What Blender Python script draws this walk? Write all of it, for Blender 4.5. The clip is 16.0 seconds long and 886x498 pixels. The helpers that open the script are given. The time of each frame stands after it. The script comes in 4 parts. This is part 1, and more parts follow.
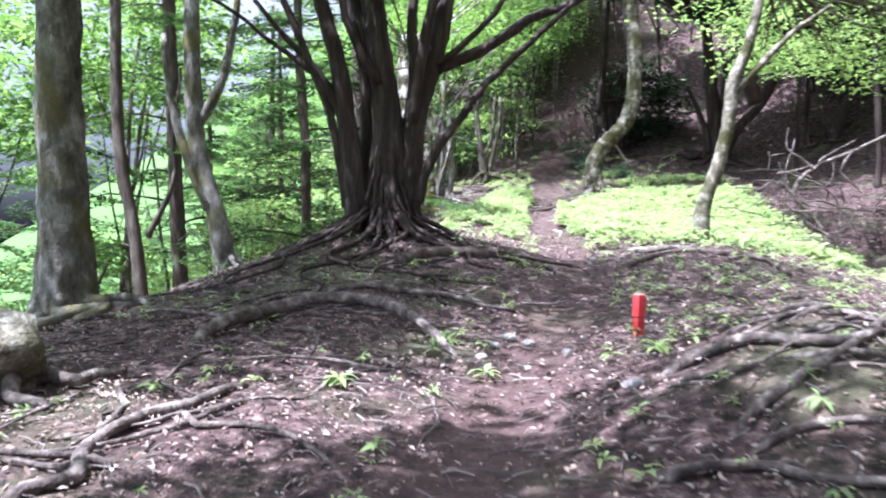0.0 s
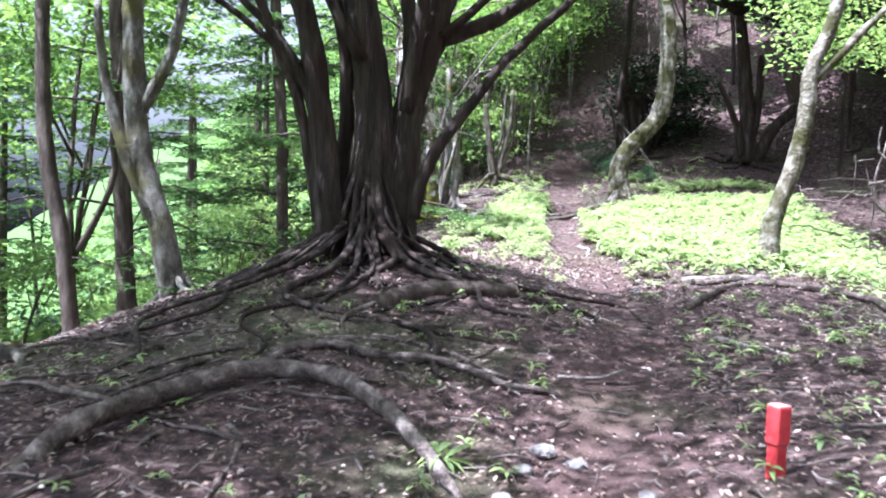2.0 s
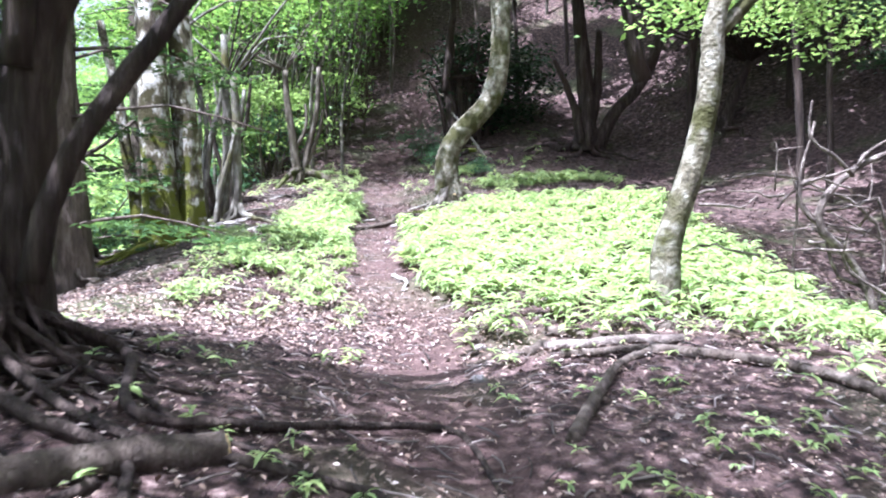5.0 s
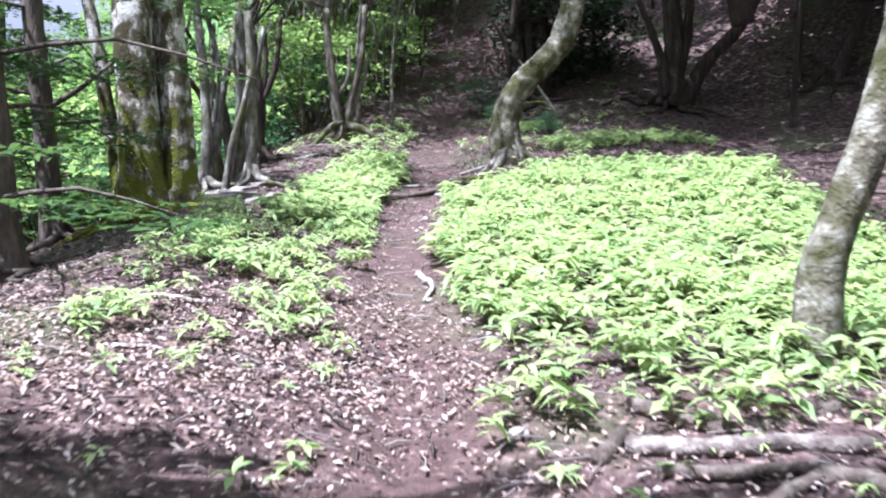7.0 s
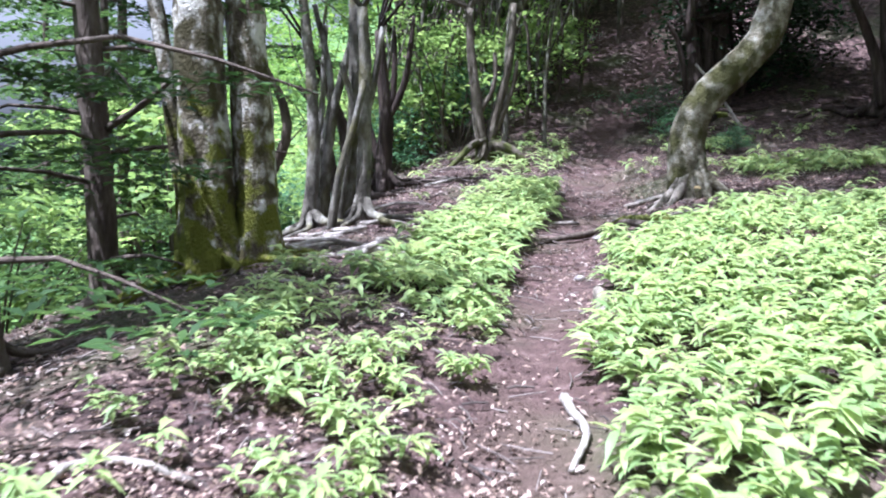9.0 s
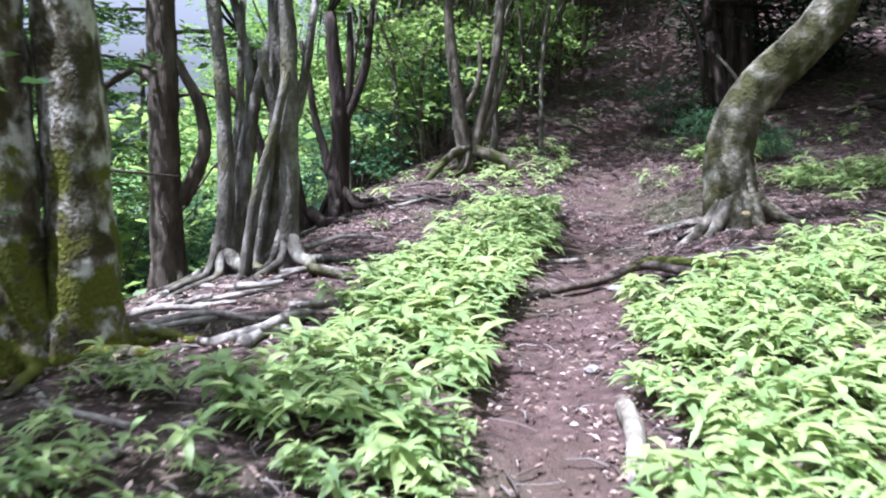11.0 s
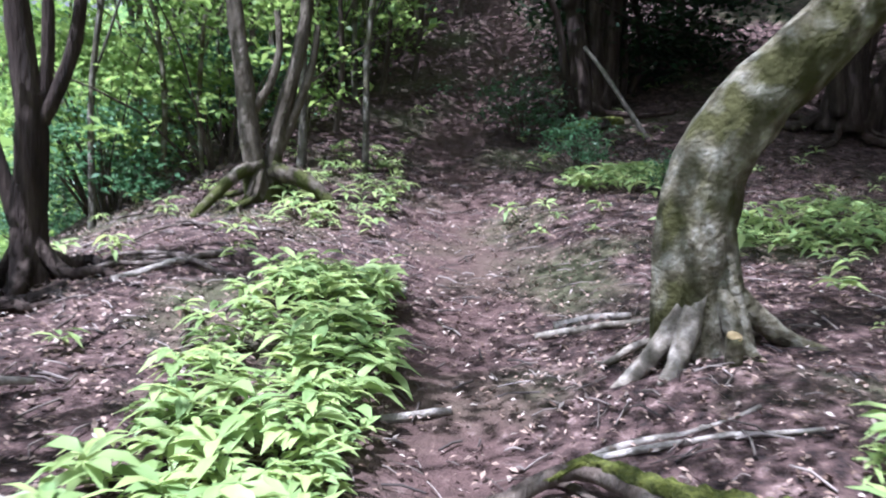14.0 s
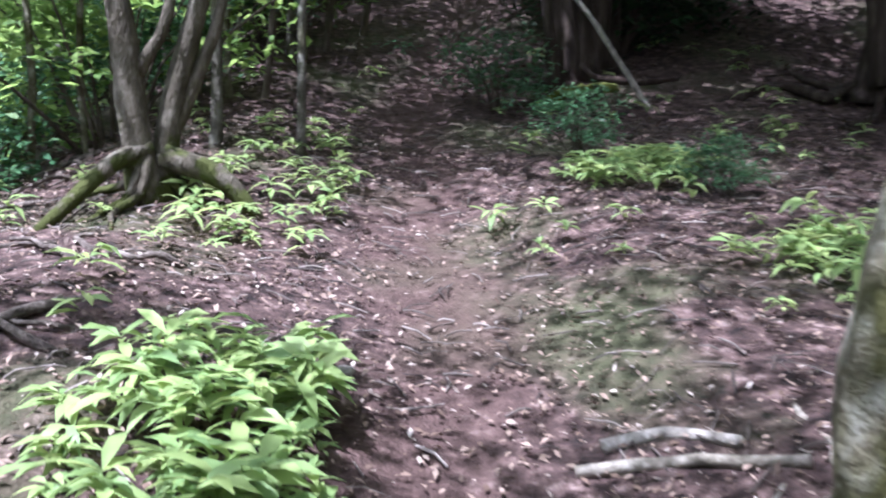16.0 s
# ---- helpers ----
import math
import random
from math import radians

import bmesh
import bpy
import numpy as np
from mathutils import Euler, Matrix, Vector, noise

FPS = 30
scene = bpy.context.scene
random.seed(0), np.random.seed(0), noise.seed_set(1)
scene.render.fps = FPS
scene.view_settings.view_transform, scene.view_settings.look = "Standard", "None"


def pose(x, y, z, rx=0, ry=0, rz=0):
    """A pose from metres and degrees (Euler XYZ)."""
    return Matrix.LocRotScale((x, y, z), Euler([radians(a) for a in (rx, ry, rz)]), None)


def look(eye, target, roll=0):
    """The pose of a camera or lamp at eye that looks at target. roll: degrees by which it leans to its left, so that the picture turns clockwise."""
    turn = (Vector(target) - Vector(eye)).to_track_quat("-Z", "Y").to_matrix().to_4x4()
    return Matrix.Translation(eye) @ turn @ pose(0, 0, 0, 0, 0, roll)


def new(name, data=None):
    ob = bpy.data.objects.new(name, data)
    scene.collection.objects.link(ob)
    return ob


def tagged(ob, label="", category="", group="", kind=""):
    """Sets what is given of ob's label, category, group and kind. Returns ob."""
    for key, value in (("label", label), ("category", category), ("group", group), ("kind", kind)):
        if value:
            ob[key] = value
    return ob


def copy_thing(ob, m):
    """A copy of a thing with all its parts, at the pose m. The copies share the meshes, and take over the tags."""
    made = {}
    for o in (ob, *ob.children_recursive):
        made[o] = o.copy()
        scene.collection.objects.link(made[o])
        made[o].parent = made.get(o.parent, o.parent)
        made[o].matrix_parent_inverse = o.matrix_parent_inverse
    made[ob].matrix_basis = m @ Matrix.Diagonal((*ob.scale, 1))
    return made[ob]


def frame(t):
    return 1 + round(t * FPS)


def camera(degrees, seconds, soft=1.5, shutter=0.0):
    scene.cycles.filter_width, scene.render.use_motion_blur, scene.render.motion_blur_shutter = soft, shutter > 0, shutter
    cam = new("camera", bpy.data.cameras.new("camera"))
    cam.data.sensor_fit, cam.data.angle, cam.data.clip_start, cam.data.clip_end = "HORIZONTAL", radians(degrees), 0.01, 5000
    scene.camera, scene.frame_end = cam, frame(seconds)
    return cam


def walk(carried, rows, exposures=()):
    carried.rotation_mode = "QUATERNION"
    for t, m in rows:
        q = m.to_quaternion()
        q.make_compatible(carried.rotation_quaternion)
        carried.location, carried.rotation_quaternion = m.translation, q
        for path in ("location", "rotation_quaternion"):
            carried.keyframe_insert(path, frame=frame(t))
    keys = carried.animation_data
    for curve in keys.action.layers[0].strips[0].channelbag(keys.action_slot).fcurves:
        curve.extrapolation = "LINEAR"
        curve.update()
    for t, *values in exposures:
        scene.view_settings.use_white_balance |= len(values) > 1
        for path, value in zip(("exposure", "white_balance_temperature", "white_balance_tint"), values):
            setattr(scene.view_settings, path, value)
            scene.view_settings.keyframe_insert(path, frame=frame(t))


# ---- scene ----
cam = camera(54.0, 16.0, soft=2.0, shutter=0.5)
METRES, EYE, TILT, LEAN, TURN = 21.0, 1.15, -1.0, 0.0, 0.0
ROWS = [
    (0.0, 0.0, 0.0, 0.0, -0.0, 0.0, -0.0),
    (0.5, 0.0013, 0.0342, 0.0053, 1.84, -0.19, -0.63),
    (1.0, 0.0003, 0.0662, 0.01, -0.82, 0.02, -0.37),
    (1.5, 0.0016, 0.1013, 0.0111, -0.83, -0.78, 0.16),
    (2.0, 0.0015, 0.1301, 0.0152, 0.3, -0.16, -0.9),
    (2.5, 0.0027, 0.1562, 0.0197, -8.39, -0.72, 0.82),
    (3.0, 0.0066, 0.1918, 0.0217, -10.54, -2.66, 1.14),
    (3.5, 0.01, 0.2228, 0.0241, -8.24, -3.23, -0.22),
    (4.0, 0.0203, 0.2555, 0.0293, -10.8, -1.99, 0.59),
    (4.5, 0.031, 0.289, 0.0338, -10.9, -0.47, 1.04),
    (7.0, 0.0739, 0.4366, 0.05, -5.87, -3.98, -0.18),
    (7.5, 0.078, 0.4677, 0.056, -3.72, -2.89, -0.01),
    (8.0, 0.0821, 0.4999, 0.059, 0.59, -3.54, 0.65),
    (8.5, 0.0835, 0.5302, 0.0625, 4.18, -3.44, -0.96),
    (11.0, 0.0916, 0.6892, 0.0791, 4.4, -3.4, -0.13),
    (11.5, 0.0905, 0.7182, 0.0833, 0.65, -2.6, 1.38),
    (12.0, 0.0934, 0.7476, 0.0858, -2.5, -4.53, 1.14),
    (12.5, 0.0931, 0.7776, 0.0892, -2.84, -4.48, -0.92),
    (13.0, 0.0939, 0.8054, 0.0938, -6.97, -4.41, -0.21),
    (13.5, 0.0947, 0.8349, 0.102, -7.82, -3.62, 0.34),
    (14.0, 0.0951, 0.8676, 0.1072, -7.39, -4.47, -1.36),
    (14.5, 0.0983, 0.8975, 0.1082, -8.2, -6.82, -2.76),
    (15.0, 0.099, 0.9267, 0.1101, -9.33, -6.56, -2.48),
    (15.5, 0.1009, 0.9548, 0.1141, -13.91, -6.34, -1.91),
    (16.0, 0.1048, 0.9802, 0.1181, -10.73, -6.99, -1.79),
]
EXPOSURES = [(0.0, 2.25, 5050, 20), (4.5, 2.4, 5050, 20), (7.0, 1.95, 5050, 20), (11.0, 1.7, 5050, 20), (13.0, 1.45, 5050, 20), (14.0, 1.6, 5050, 20), (16.0, 1.75, 5050, 20)]
walk(cam, [(t, pose(0, 0, EYE, TILT, LEAN, TURN) @ pose(METRES * x, METRES * y, METRES * z, 90 + pitch, roll, yaw)) for t, x, y, z, yaw, pitch, roll in ROWS], EXPOSURES)

# ---- sky and sun ----
TO_SUN = Vector((-0.34, -0.2, 0.92)).normalized()
world = bpy.data.worlds.new("sky")
scene.world = world
world.use_nodes = True
wn, wl = world.node_tree.nodes, world.node_tree.links
sky = wn.new("ShaderNodeTexSky")
sky.sky_type, sky.sun_disc = "NISHITA", False
sky.sun_elevation = math.asin(TO_SUN.z)
sky.sun_rotation = math.atan2(TO_SUN.x, TO_SUN.y)
sky.dust_density, sky.air_density = 8.0, 1.0
haze = wn.new("ShaderNodeHueSaturation")
haze.inputs["Saturation"].default_value = 0.04
wl.new(sky.outputs[0], haze.inputs["Color"])
wl.new(haze.outputs[0], wn["Background"].inputs[0])
wn["Background"].inputs[1].default_value = 0.085
sun = new("sun", bpy.data.lights.new("sun", "SUN"))
sun.data.energy, sun.data.angle, sun.data.color = 5.0, radians(0.6), (1.0, 0.95, 0.86)
sun.matrix_world = look(TO_SUN * 60, (0, 0, 0))


# ---- materials ----
def material(name, stops, scale=6.0, rough=0.9, bump=0.4, detail=8.0, coord="Object", stretch=(1, 1, 1), second=None, fine=60.0, specular=0.25, foot=None):
    """Noise between the given colours, a second stain colour on a larger scale, and relief at two scales."""
    m = bpy.data.materials.new(name)
    m.use_nodes = True
    n, l = m.node_tree.nodes, m.node_tree.links
    b = n["Principled BSDF"]
    b.inputs["Roughness"].default_value = rough
    b.inputs["Specular IOR Level"].default_value = specular
    tc, mp = n.new("ShaderNodeTexCoord"), n.new("ShaderNodeMapping")
    mp.inputs["Scale"].default_value = stretch
    l.new(tc.outputs[coord], mp.inputs[0])
    a = n.new("ShaderNodeTexNoise")
    a.inputs["Scale"].default_value, a.inputs["Detail"].default_value, a.inputs["Roughness"].default_value = scale, detail, 0.65
    l.new(mp.outputs[0], a.inputs["Vector"])
    r = n.new("ShaderNodeValToRGB")
    while len(r.color_ramp.elements) < len(stops):
        r.color_ramp.elements.new(0.5)
    for e, (p, c) in zip(r.color_ramp.elements, stops):
        e.position, e.color = p, (*c, 1)
    l.new(a.outputs["Fac"], r.inputs[0])
    colour = r.outputs[0]
    if second:
        c2, where, scale2, lo, hi = second
        a2, r2, mx = n.new("ShaderNodeTexNoise"), n.new("ShaderNodeMapRange"), n.new("ShaderNodeMix")
        a2.inputs["Scale"].default_value, a2.inputs["Detail"].default_value = scale2, 5
        l.new(tc.outputs[coord], a2.inputs["Vector"])
        r2.inputs["From Min"].default_value, r2.inputs["From Max"].default_value = lo, hi
        l.new(a2.outputs["Fac"], r2.inputs[0])
        mx.data_type = "RGBA"
        l.new(r2.outputs[0], mx.inputs[0])
        l.new(colour, mx.inputs[6])
        mx.inputs[7].default_value = (*c2, 1)
        colour = mx.outputs[2]
    if foot:
        # moss that climbs the foot of a trunk, broken up by noise
        c3, top_z = foot
        sp, a3, r3, m3 = n.new("ShaderNodeSeparateXYZ"), n.new("ShaderNodeTexNoise"), n.new("ShaderNodeMath"), n.new("ShaderNodeMapRange")
        a3.inputs["Scale"].default_value, a3.inputs["Detail"].default_value = 4.5, 7
        l.new(tc.outputs["Object"], sp.inputs[0])
        l.new(tc.outputs["Object"], a3.inputs["Vector"])
        r3.operation = "MULTIPLY_ADD"
        r3.inputs[1].default_value = -0.28 / top_z
        l.new(sp.outputs["Z"], r3.inputs[0])
        l.new(a3.outputs["Fac"], r3.inputs[2])
        m3.inputs["From Min"].default_value, m3.inputs["From Max"].default_value = 0.33, 0.4
        l.new(r3.outputs[0], m3.inputs[0])
        mz = n.new("ShaderNodeMix")
        mz.data_type = "RGBA"
        l.new(m3.outputs[0], mz.inputs[0])
        l.new(colour, mz.inputs[6])
        mz.inputs[7].default_value = (*c3, 1)
        colour = mz.outputs[2]
    l.new(colour, b.inputs["Base Color"])
    f, add, bp = n.new("ShaderNodeTexNoise"), n.new("ShaderNodeMath"), n.new("ShaderNodeBump")
    f.inputs["Scale"].default_value, f.inputs["Detail"].default_value = fine, 4
    l.new(mp.outputs[0], f.inputs["Vector"])
    l.new(a.outputs["Fac"], add.inputs[0])
    l.new(f.outputs["Fac"], add.inputs[1])
    bp.inputs["Strength"].default_value, bp.inputs["Distance"].default_value = bump, 0.03
    l.new(add.outputs[0], bp.inputs["Height"])
    l.new(bp.outputs[0], b.inputs["Normal"])
    return m


def leaf_material(name, colours, through_light=0.5, rough=0.5):
    """Thin leaves that let light through; each leaf takes its own colour."""
    m = bpy.data.materials.new(name)
    m.use_nodes = True
    n, l = m.node_tree.nodes, m.node_tree.links
    b = n["Principled BSDF"]
    b.inputs["Roughness"].default_value = rough
    b.inputs["Specular IOR Level"].default_value = 0.35
    g, r = n.new("ShaderNodeNewGeometry"), n.new("ShaderNodeValToRGB")
    while len(r.color_ramp.elements) < len(colours):
        r.color_ramp.elements.new(0.5)
    for i, c in enumerate(colours):
        r.color_ramp.elements[i].position, r.color_ramp.elements[i].color = i / (len(colours) - 1), (*c, 1)
    l.new(g.outputs["Random Per Island"], r.inputs[0])
    l.new(r.outputs[0], b.inputs["Base Color"])
    if through_light:
        t, mx, hs = n.new("ShaderNodeBsdfTranslucent"), n.new("ShaderNodeMixShader"), n.new("ShaderNodeHueSaturation")
        hs.inputs["Value"].default_value, hs.inputs["Hue"].default_value = 1.5, 0.48
        l.new(r.outputs[0], hs.inputs["Color"])
        l.new(hs.outputs[0], t.inputs["Color"])
        mx.inputs[0].default_value = through_light
        l.new(b.outputs[0], mx.inputs[1])
        l.new(t.outputs[0], mx.inputs[2])
        l.new(mx.outputs[0], n["Material Output"].inputs[0])
    return m


SOIL = material("leafy_soil", [(0.36, (0.012, 0.0075, 0.0068)), (0.48, (0.05, 0.03, 0.0265)), (0.58, (0.1, 0.063, 0.056)), (0.7, (0.26, 0.19, 0.17))],
                scale=9, detail=12, rough=0.95, bump=0.9, second=((0.07, 0.075, 0.035), 0, 0.7, 0.52, 0.75), fine=45)
BARK_DARK = material("dark_fibrous_bark", [(0.3, (0.012, 0.008, 0.007)), (0.5, (0.036, 0.025, 0.02)), (0.72, (0.1, 0.074, 0.06))], scale=11, stretch=(1, 1, 0.13), bump=1.0, second=((0.035, 0.02, 0.015), 0, 1.1, 0.5, 0.7))
BARK_GREY = material("grey_lichen_bark", [(0.36, (0.035, 0.03, 0.022)), (0.5, (0.11, 0.098, 0.078)), (0.66, (0.3, 0.285, 0.25))], scale=5, stretch=(1, 1, 0.5), bump=0.9, second=((0.1, 0.09, 0.03), 0, 2.0, 0.5, 0.68))
BARK_MOSS = material("mossy_pale_bark", [(0.4, (0.05, 0.037, 0.024)), (0.5, (0.16, 0.135, 0.09)), (0.58, (0.52, 0.49, 0.44))], scale=7, stretch=(1, 1, 0.6), bump=1.0, second=((0.05, 0.042, 0.016), 0, 3.2, 0.5, 0.58), foot=((0.11, 0.115, 0.012), 1.7))
BARK_BEND = material("olive_lichen_bark", [(0.34, (0.04, 0.033, 0.02)), (0.48, (0.125, 0.108, 0.072)), (0.68, (0.33, 0.31, 0.26))], scale=7, detail=11, bump=1.0, fine=26, second=((0.042, 0.04, 0.011), 0, 3.2, 0.46, 0.6))
BARK_RT = material("dim_mossy_bark", [(0.3, (0.03, 0.024, 0.016)), (0.5, (0.085, 0.07, 0.05)), (0.7, (0.18, 0.155, 0.125))], scale=9, stretch=(1, 1, 0.4), bump=0.8, foot=((0.05, 0.055, 0.012), 0.7))
BARK_BROWN = material("brown_bark", [(0.3, (0.03, 0.022, 0.017)), (0.5, (0.08, 0.06, 0.047)), (0.7, (0.17, 0.14, 0.115))], scale=9, stretch=(1, 1, 0.25), bump=0.8)
ROOT_WOOD = material("worn_root_wood", [(0.35, (0.035, 0.026, 0.022)), (0.52, (0.12, 0.095, 0.08)), (0.7, (0.33, 0.28, 0.245))], scale=8, stretch=(1, 1, 1), bump=0.7)
ROOT_PALE = material("pale_bark_root", [(0.3, (0.06, 0.05, 0.036)), (0.5, (0.17, 0.145, 0.115)), (0.72, (0.42, 0.37, 0.32))], scale=9, bump=0.6, fine=25)
DEAD_WOOD = material("bleached_dead_wood", [(0.3, (0.1, 0.085, 0.07)), (0.5, (0.25, 0.22, 0.19)), (0.72, (0.45, 0.41, 0.37))], scale=12, bump=0.5)
CUT_WOOD = material("sawn_end_grain", [(0.3, (0.28, 0.2, 0.1)), (0.7, (0.45, 0.34, 0.18))], scale=20, bump=0.2)
MOSS = material("moss", [(0.3, (0.035, 0.04, 0.008)), (0.6, (0.11, 0.12, 0.02))], scale=25, bump=1.0)
RED_PAINT = material("weathered_red_paint", [(0.3, (0.42, 0.03, 0.035)), (0.6, (0.6, 0.06, 0.06)), (0.8, (0.66, 0.16, 0.13))], scale=14, rough=0.6, bump=0.15)
PALE_RED = material("pale_pink_paint", [(0.3, (0.5, 0.16, 0.15)), (0.7, (0.72, 0.38, 0.35))], scale=30, rough=0.7, bump=0.1)
STONE = material("grey_stone", [(0.3, (0.12, 0.105, 0.1)), (0.7, (0.33, 0.3, 0.28))], scale=10, bump=0.6)
HERB = leaf_material("herb_leaf", [(0.165, 0.25, 0.092), (0.248, 0.34, 0.125), (0.33, 0.405, 0.15), (0.205, 0.29, 0.11)], 0.4)
FRESH = leaf_material("fresh_leaf", [(0.055, 0.125, 0.025), (0.095, 0.185, 0.035), (0.15, 0.25, 0.05)], 0.55)
NEEDLE = leaf_material("conifer_spray", [(0.02, 0.046, 0.012), (0.036, 0.078, 0.02), (0.065, 0.12, 0.028)], 0.45)
# paler copy of FRESH: sunlight is put into the leaf colour
SUNLIT_SPRAY = leaf_material("sunlit_spray_leaf", [(0.11, 0.19, 0.05), (0.17, 0.27, 0.07), (0.24, 0.34, 0.1)], 0.55)
# darkened copy of NEEDLE: the hillside's shade is put into the leaf colour
SHADE_LEAF = leaf_material("shaded_evergreen_leaf", [(0.01, 0.024, 0.01), (0.018, 0.042, 0.016), (0.03, 0.065, 0.022)], 0.2, rough=0.85)
SHRUB = leaf_material("bluish_shrub_leaf", [(0.04, 0.1, 0.045), (0.07, 0.15, 0.07), (0.1, 0.19, 0.09)], 0.4, rough=0.35)
LITTER = leaf_material("fallen_leaf", [(0.06, 0.036, 0.026), (0.14, 0.09, 0.065), (0.28, 0.2, 0.16), (0.18, 0.12, 0.092), (0.38, 0.32, 0.28)], 0, rough=0.7)
LITTER_DARK = leaf_material("dark_fallen_leaf", [(0.05, 0.03, 0.024), (0.09, 0.06, 0.048), (0.13, 0.09, 0.075), (0.2, 0.15, 0.13)], 0, rough=0.8)
TWIG = leaf_material("twig", [(0.03, 0.023, 0.02), (0.09, 0.07, 0.06), (0.24, 0.2, 0.18)], 0, rough=0.8)

# undergrowth colours the soil far down the west slope
sn, sl = SOIL.node_tree.nodes, SOIL.node_tree.links
where, sep, cover, grn = sn.new("ShaderNodeTexCoord"), sn.new("ShaderNodeSeparateXYZ"), sn.new("ShaderNodeMapRange"), sn.new("ShaderNodeMix")
cover.inputs["From Min"].default_value, cover.inputs["From Max"].default_value = -7.0, -13.0
grn.data_type = "RGBA"
grn.inputs[7].default_value = (0.07, 0.13, 0.03, 1)
sl.new(where.outputs["Object"], sep.inputs[0])
sl.new(sep.outputs["X"], cover.inputs[0])
sl.new(cover.outputs[0], grn.inputs[0])
sl.new(sn["Principled BSDF"].inputs["Base Color"].links[0].from_socket, grn.inputs[6])
sl.new(grn.outputs[2], sn["Principled BSDF"].inputs["Base Color"])
# the bare, reddish earth of the worn trail
worn, amount, earth = sn.new("ShaderNodeAttribute"), sn.new("ShaderNodeMath"), sn.new("ShaderNodeMix")
worn.attribute_name = "tread"
amount.operation = "MULTIPLY"
amount.inputs[1].default_value = 0.62
earth.data_type = "RGBA"
earth.inputs[7].default_value = (0.075, 0.044, 0.038, 1)
sl.new(worn.outputs["Fac"], amount.inputs[0])
sl.new(amount.outputs[0], earth.inputs[0])
sl.new(grn.outputs[2], earth.inputs[6])
sl.new(earth.outputs[2], sn["Principled BSDF"].inputs["Base Color"])

# ---- the lie of the land ----
PATH_Y = (-12, 0, 5, 6.5, 9, 12, 15, 19, 23, 26, 29, 31, 32.5, 34, 36, 40, 60)
PATH_X = (-0.3, 0, 0.25, 0.6, 1.45, 1.75, 1.9, 2.1, 2.7, 3.15, 3.55, 3.8, 4.25, 4.9, 5.6, 6.4, 8)
RISE_Y = (-40, -12, 0, 4, 8, 12, 16, 20, 24, 28, 32, 36, 45, 60, 90)
RISE_Z = (-4, -1.4, -0.32, 0.03, 0.38, 0.8, 1.2, 1.6, 2.05, 2.65, 3.75, 4.9, 8.0, 12.5, 16)


def soft(u, k=1.0):
    return np.logaddexp(0, np.asarray(u, float) / k) * k


def path_x(y):
    return (np.interp(y - 0.8, PATH_Y, PATH_X) + np.interp(y, PATH_Y, PATH_X) + np.interp(y + 0.8, PATH_Y, PATH_X)) / 3


def height(x, y):
    """The ground's height: a ridge with the trail on it, a drop to the west, a hollow and a hill to the east."""
    d = x - path_x(y)
    z = (np.interp(y - 1.5, RISE_Y, RISE_Z) + np.interp(y, RISE_Y, RISE_Z) + np.interp(y + 1.5, RISE_Y, RISE_Z)) / 3
    z = z + 0.45 * np.exp(-(((x + 0.8) / 1.7) ** 2 + ((y - 11.2) / 2.2) ** 2))      # mound under the old tree
    z = z + 0.5 * np.exp(-(((x - 2.3) / 1.0) ** 2 + ((y - 5.2) / 1.6) ** 2))       # rooty bank by the red post
    z = z + 0.2 * np.exp(-((d + 2.0) / 1.2) ** 2) * (1 / (1 + np.exp(-(y - 13))))
    z = z - 0.28 * soft(-d - 3.2 - 2.2 / (1 + np.exp((y - 13.0) / 0.8)), 0.7) - 0.3 * soft(-d - 3.6, 0.4) / (1 + np.exp(23.5 - y)) - 0.45 * soft(-d - 6.5, 1.2) + 0.82 * soft(-d - 30, 4)
    z = z + 0.05 * soft(d - 0.6, 0.4) - 0.36 * soft(d - 2.7 - 2.0 / (1 + np.exp(16.5 - y)), 0.4) + 0.5 * soft(d - 6.9, 0.9)
    z = z + 0.5 * soft(0.75 * (x - 9.5) + 0.66 * (y - 31), 1.5)
    z = z + 0.27 / (1 + np.exp(-(d - 0.95) / 0.2)) / (1 + np.exp(19.5 - y)) / (1 + np.exp(y - 29))    # higher ground under the bent tree
    z = z - 0.07 * np.exp(-(d / 0.45) ** 2)                                           # the worn tread
    z = z + 0.03 * np.sin(x * 2.1 + 1.3 * np.sin(y * 1.7)) * np.cos(y * 1.9 + x * 0.6) + 0.05 * np.sin(x * 0.7 + 1) * np.sin(y * 0.8 + x * 0.3)
    return z


# ---- helpers for meshes ----
rng = np.random.default_rng(7)


def empty(name, place, label, category, group="", kind=""):
    ob = new(name)
    ob.location = place
    ob.empty_display_size = 0.2
    return tagged(ob, label, category, group, kind)


def from_arrays(name, verts, faces, mat, parent=None, smooth=False):
    """A mesh object out of vertex rows and face rows of one length, in world metres."""
    verts, faces = np.asarray(verts, np.float32), np.asarray(faces, np.int32)
    if parent is not None:
        verts = verts - np.array(parent.location, np.float32)
    me = bpy.data.meshes.new(name)
    k = faces.shape[1]
    me.vertices.add(len(verts))
    me.vertices.foreach_set("co", verts.ravel())
    me.loops.add(faces.size)
    me.loops.foreach_set("vertex_index", faces.ravel())
    me.polygons.add(len(faces))
    me.polygons.foreach_set("loop_start", np.arange(0, faces.size, k, dtype=np.int32))
    me.polygons.foreach_set("loop_total", np.full(len(faces), k, np.int32))
    if smooth:
        me.polygons.foreach_set("use_smooth", np.ones(len(faces), bool))
    me.update(calc_edges=True)
    me.materials.append(mat)
    ob = new(name, me)
    ob.parent = parent
    return ob


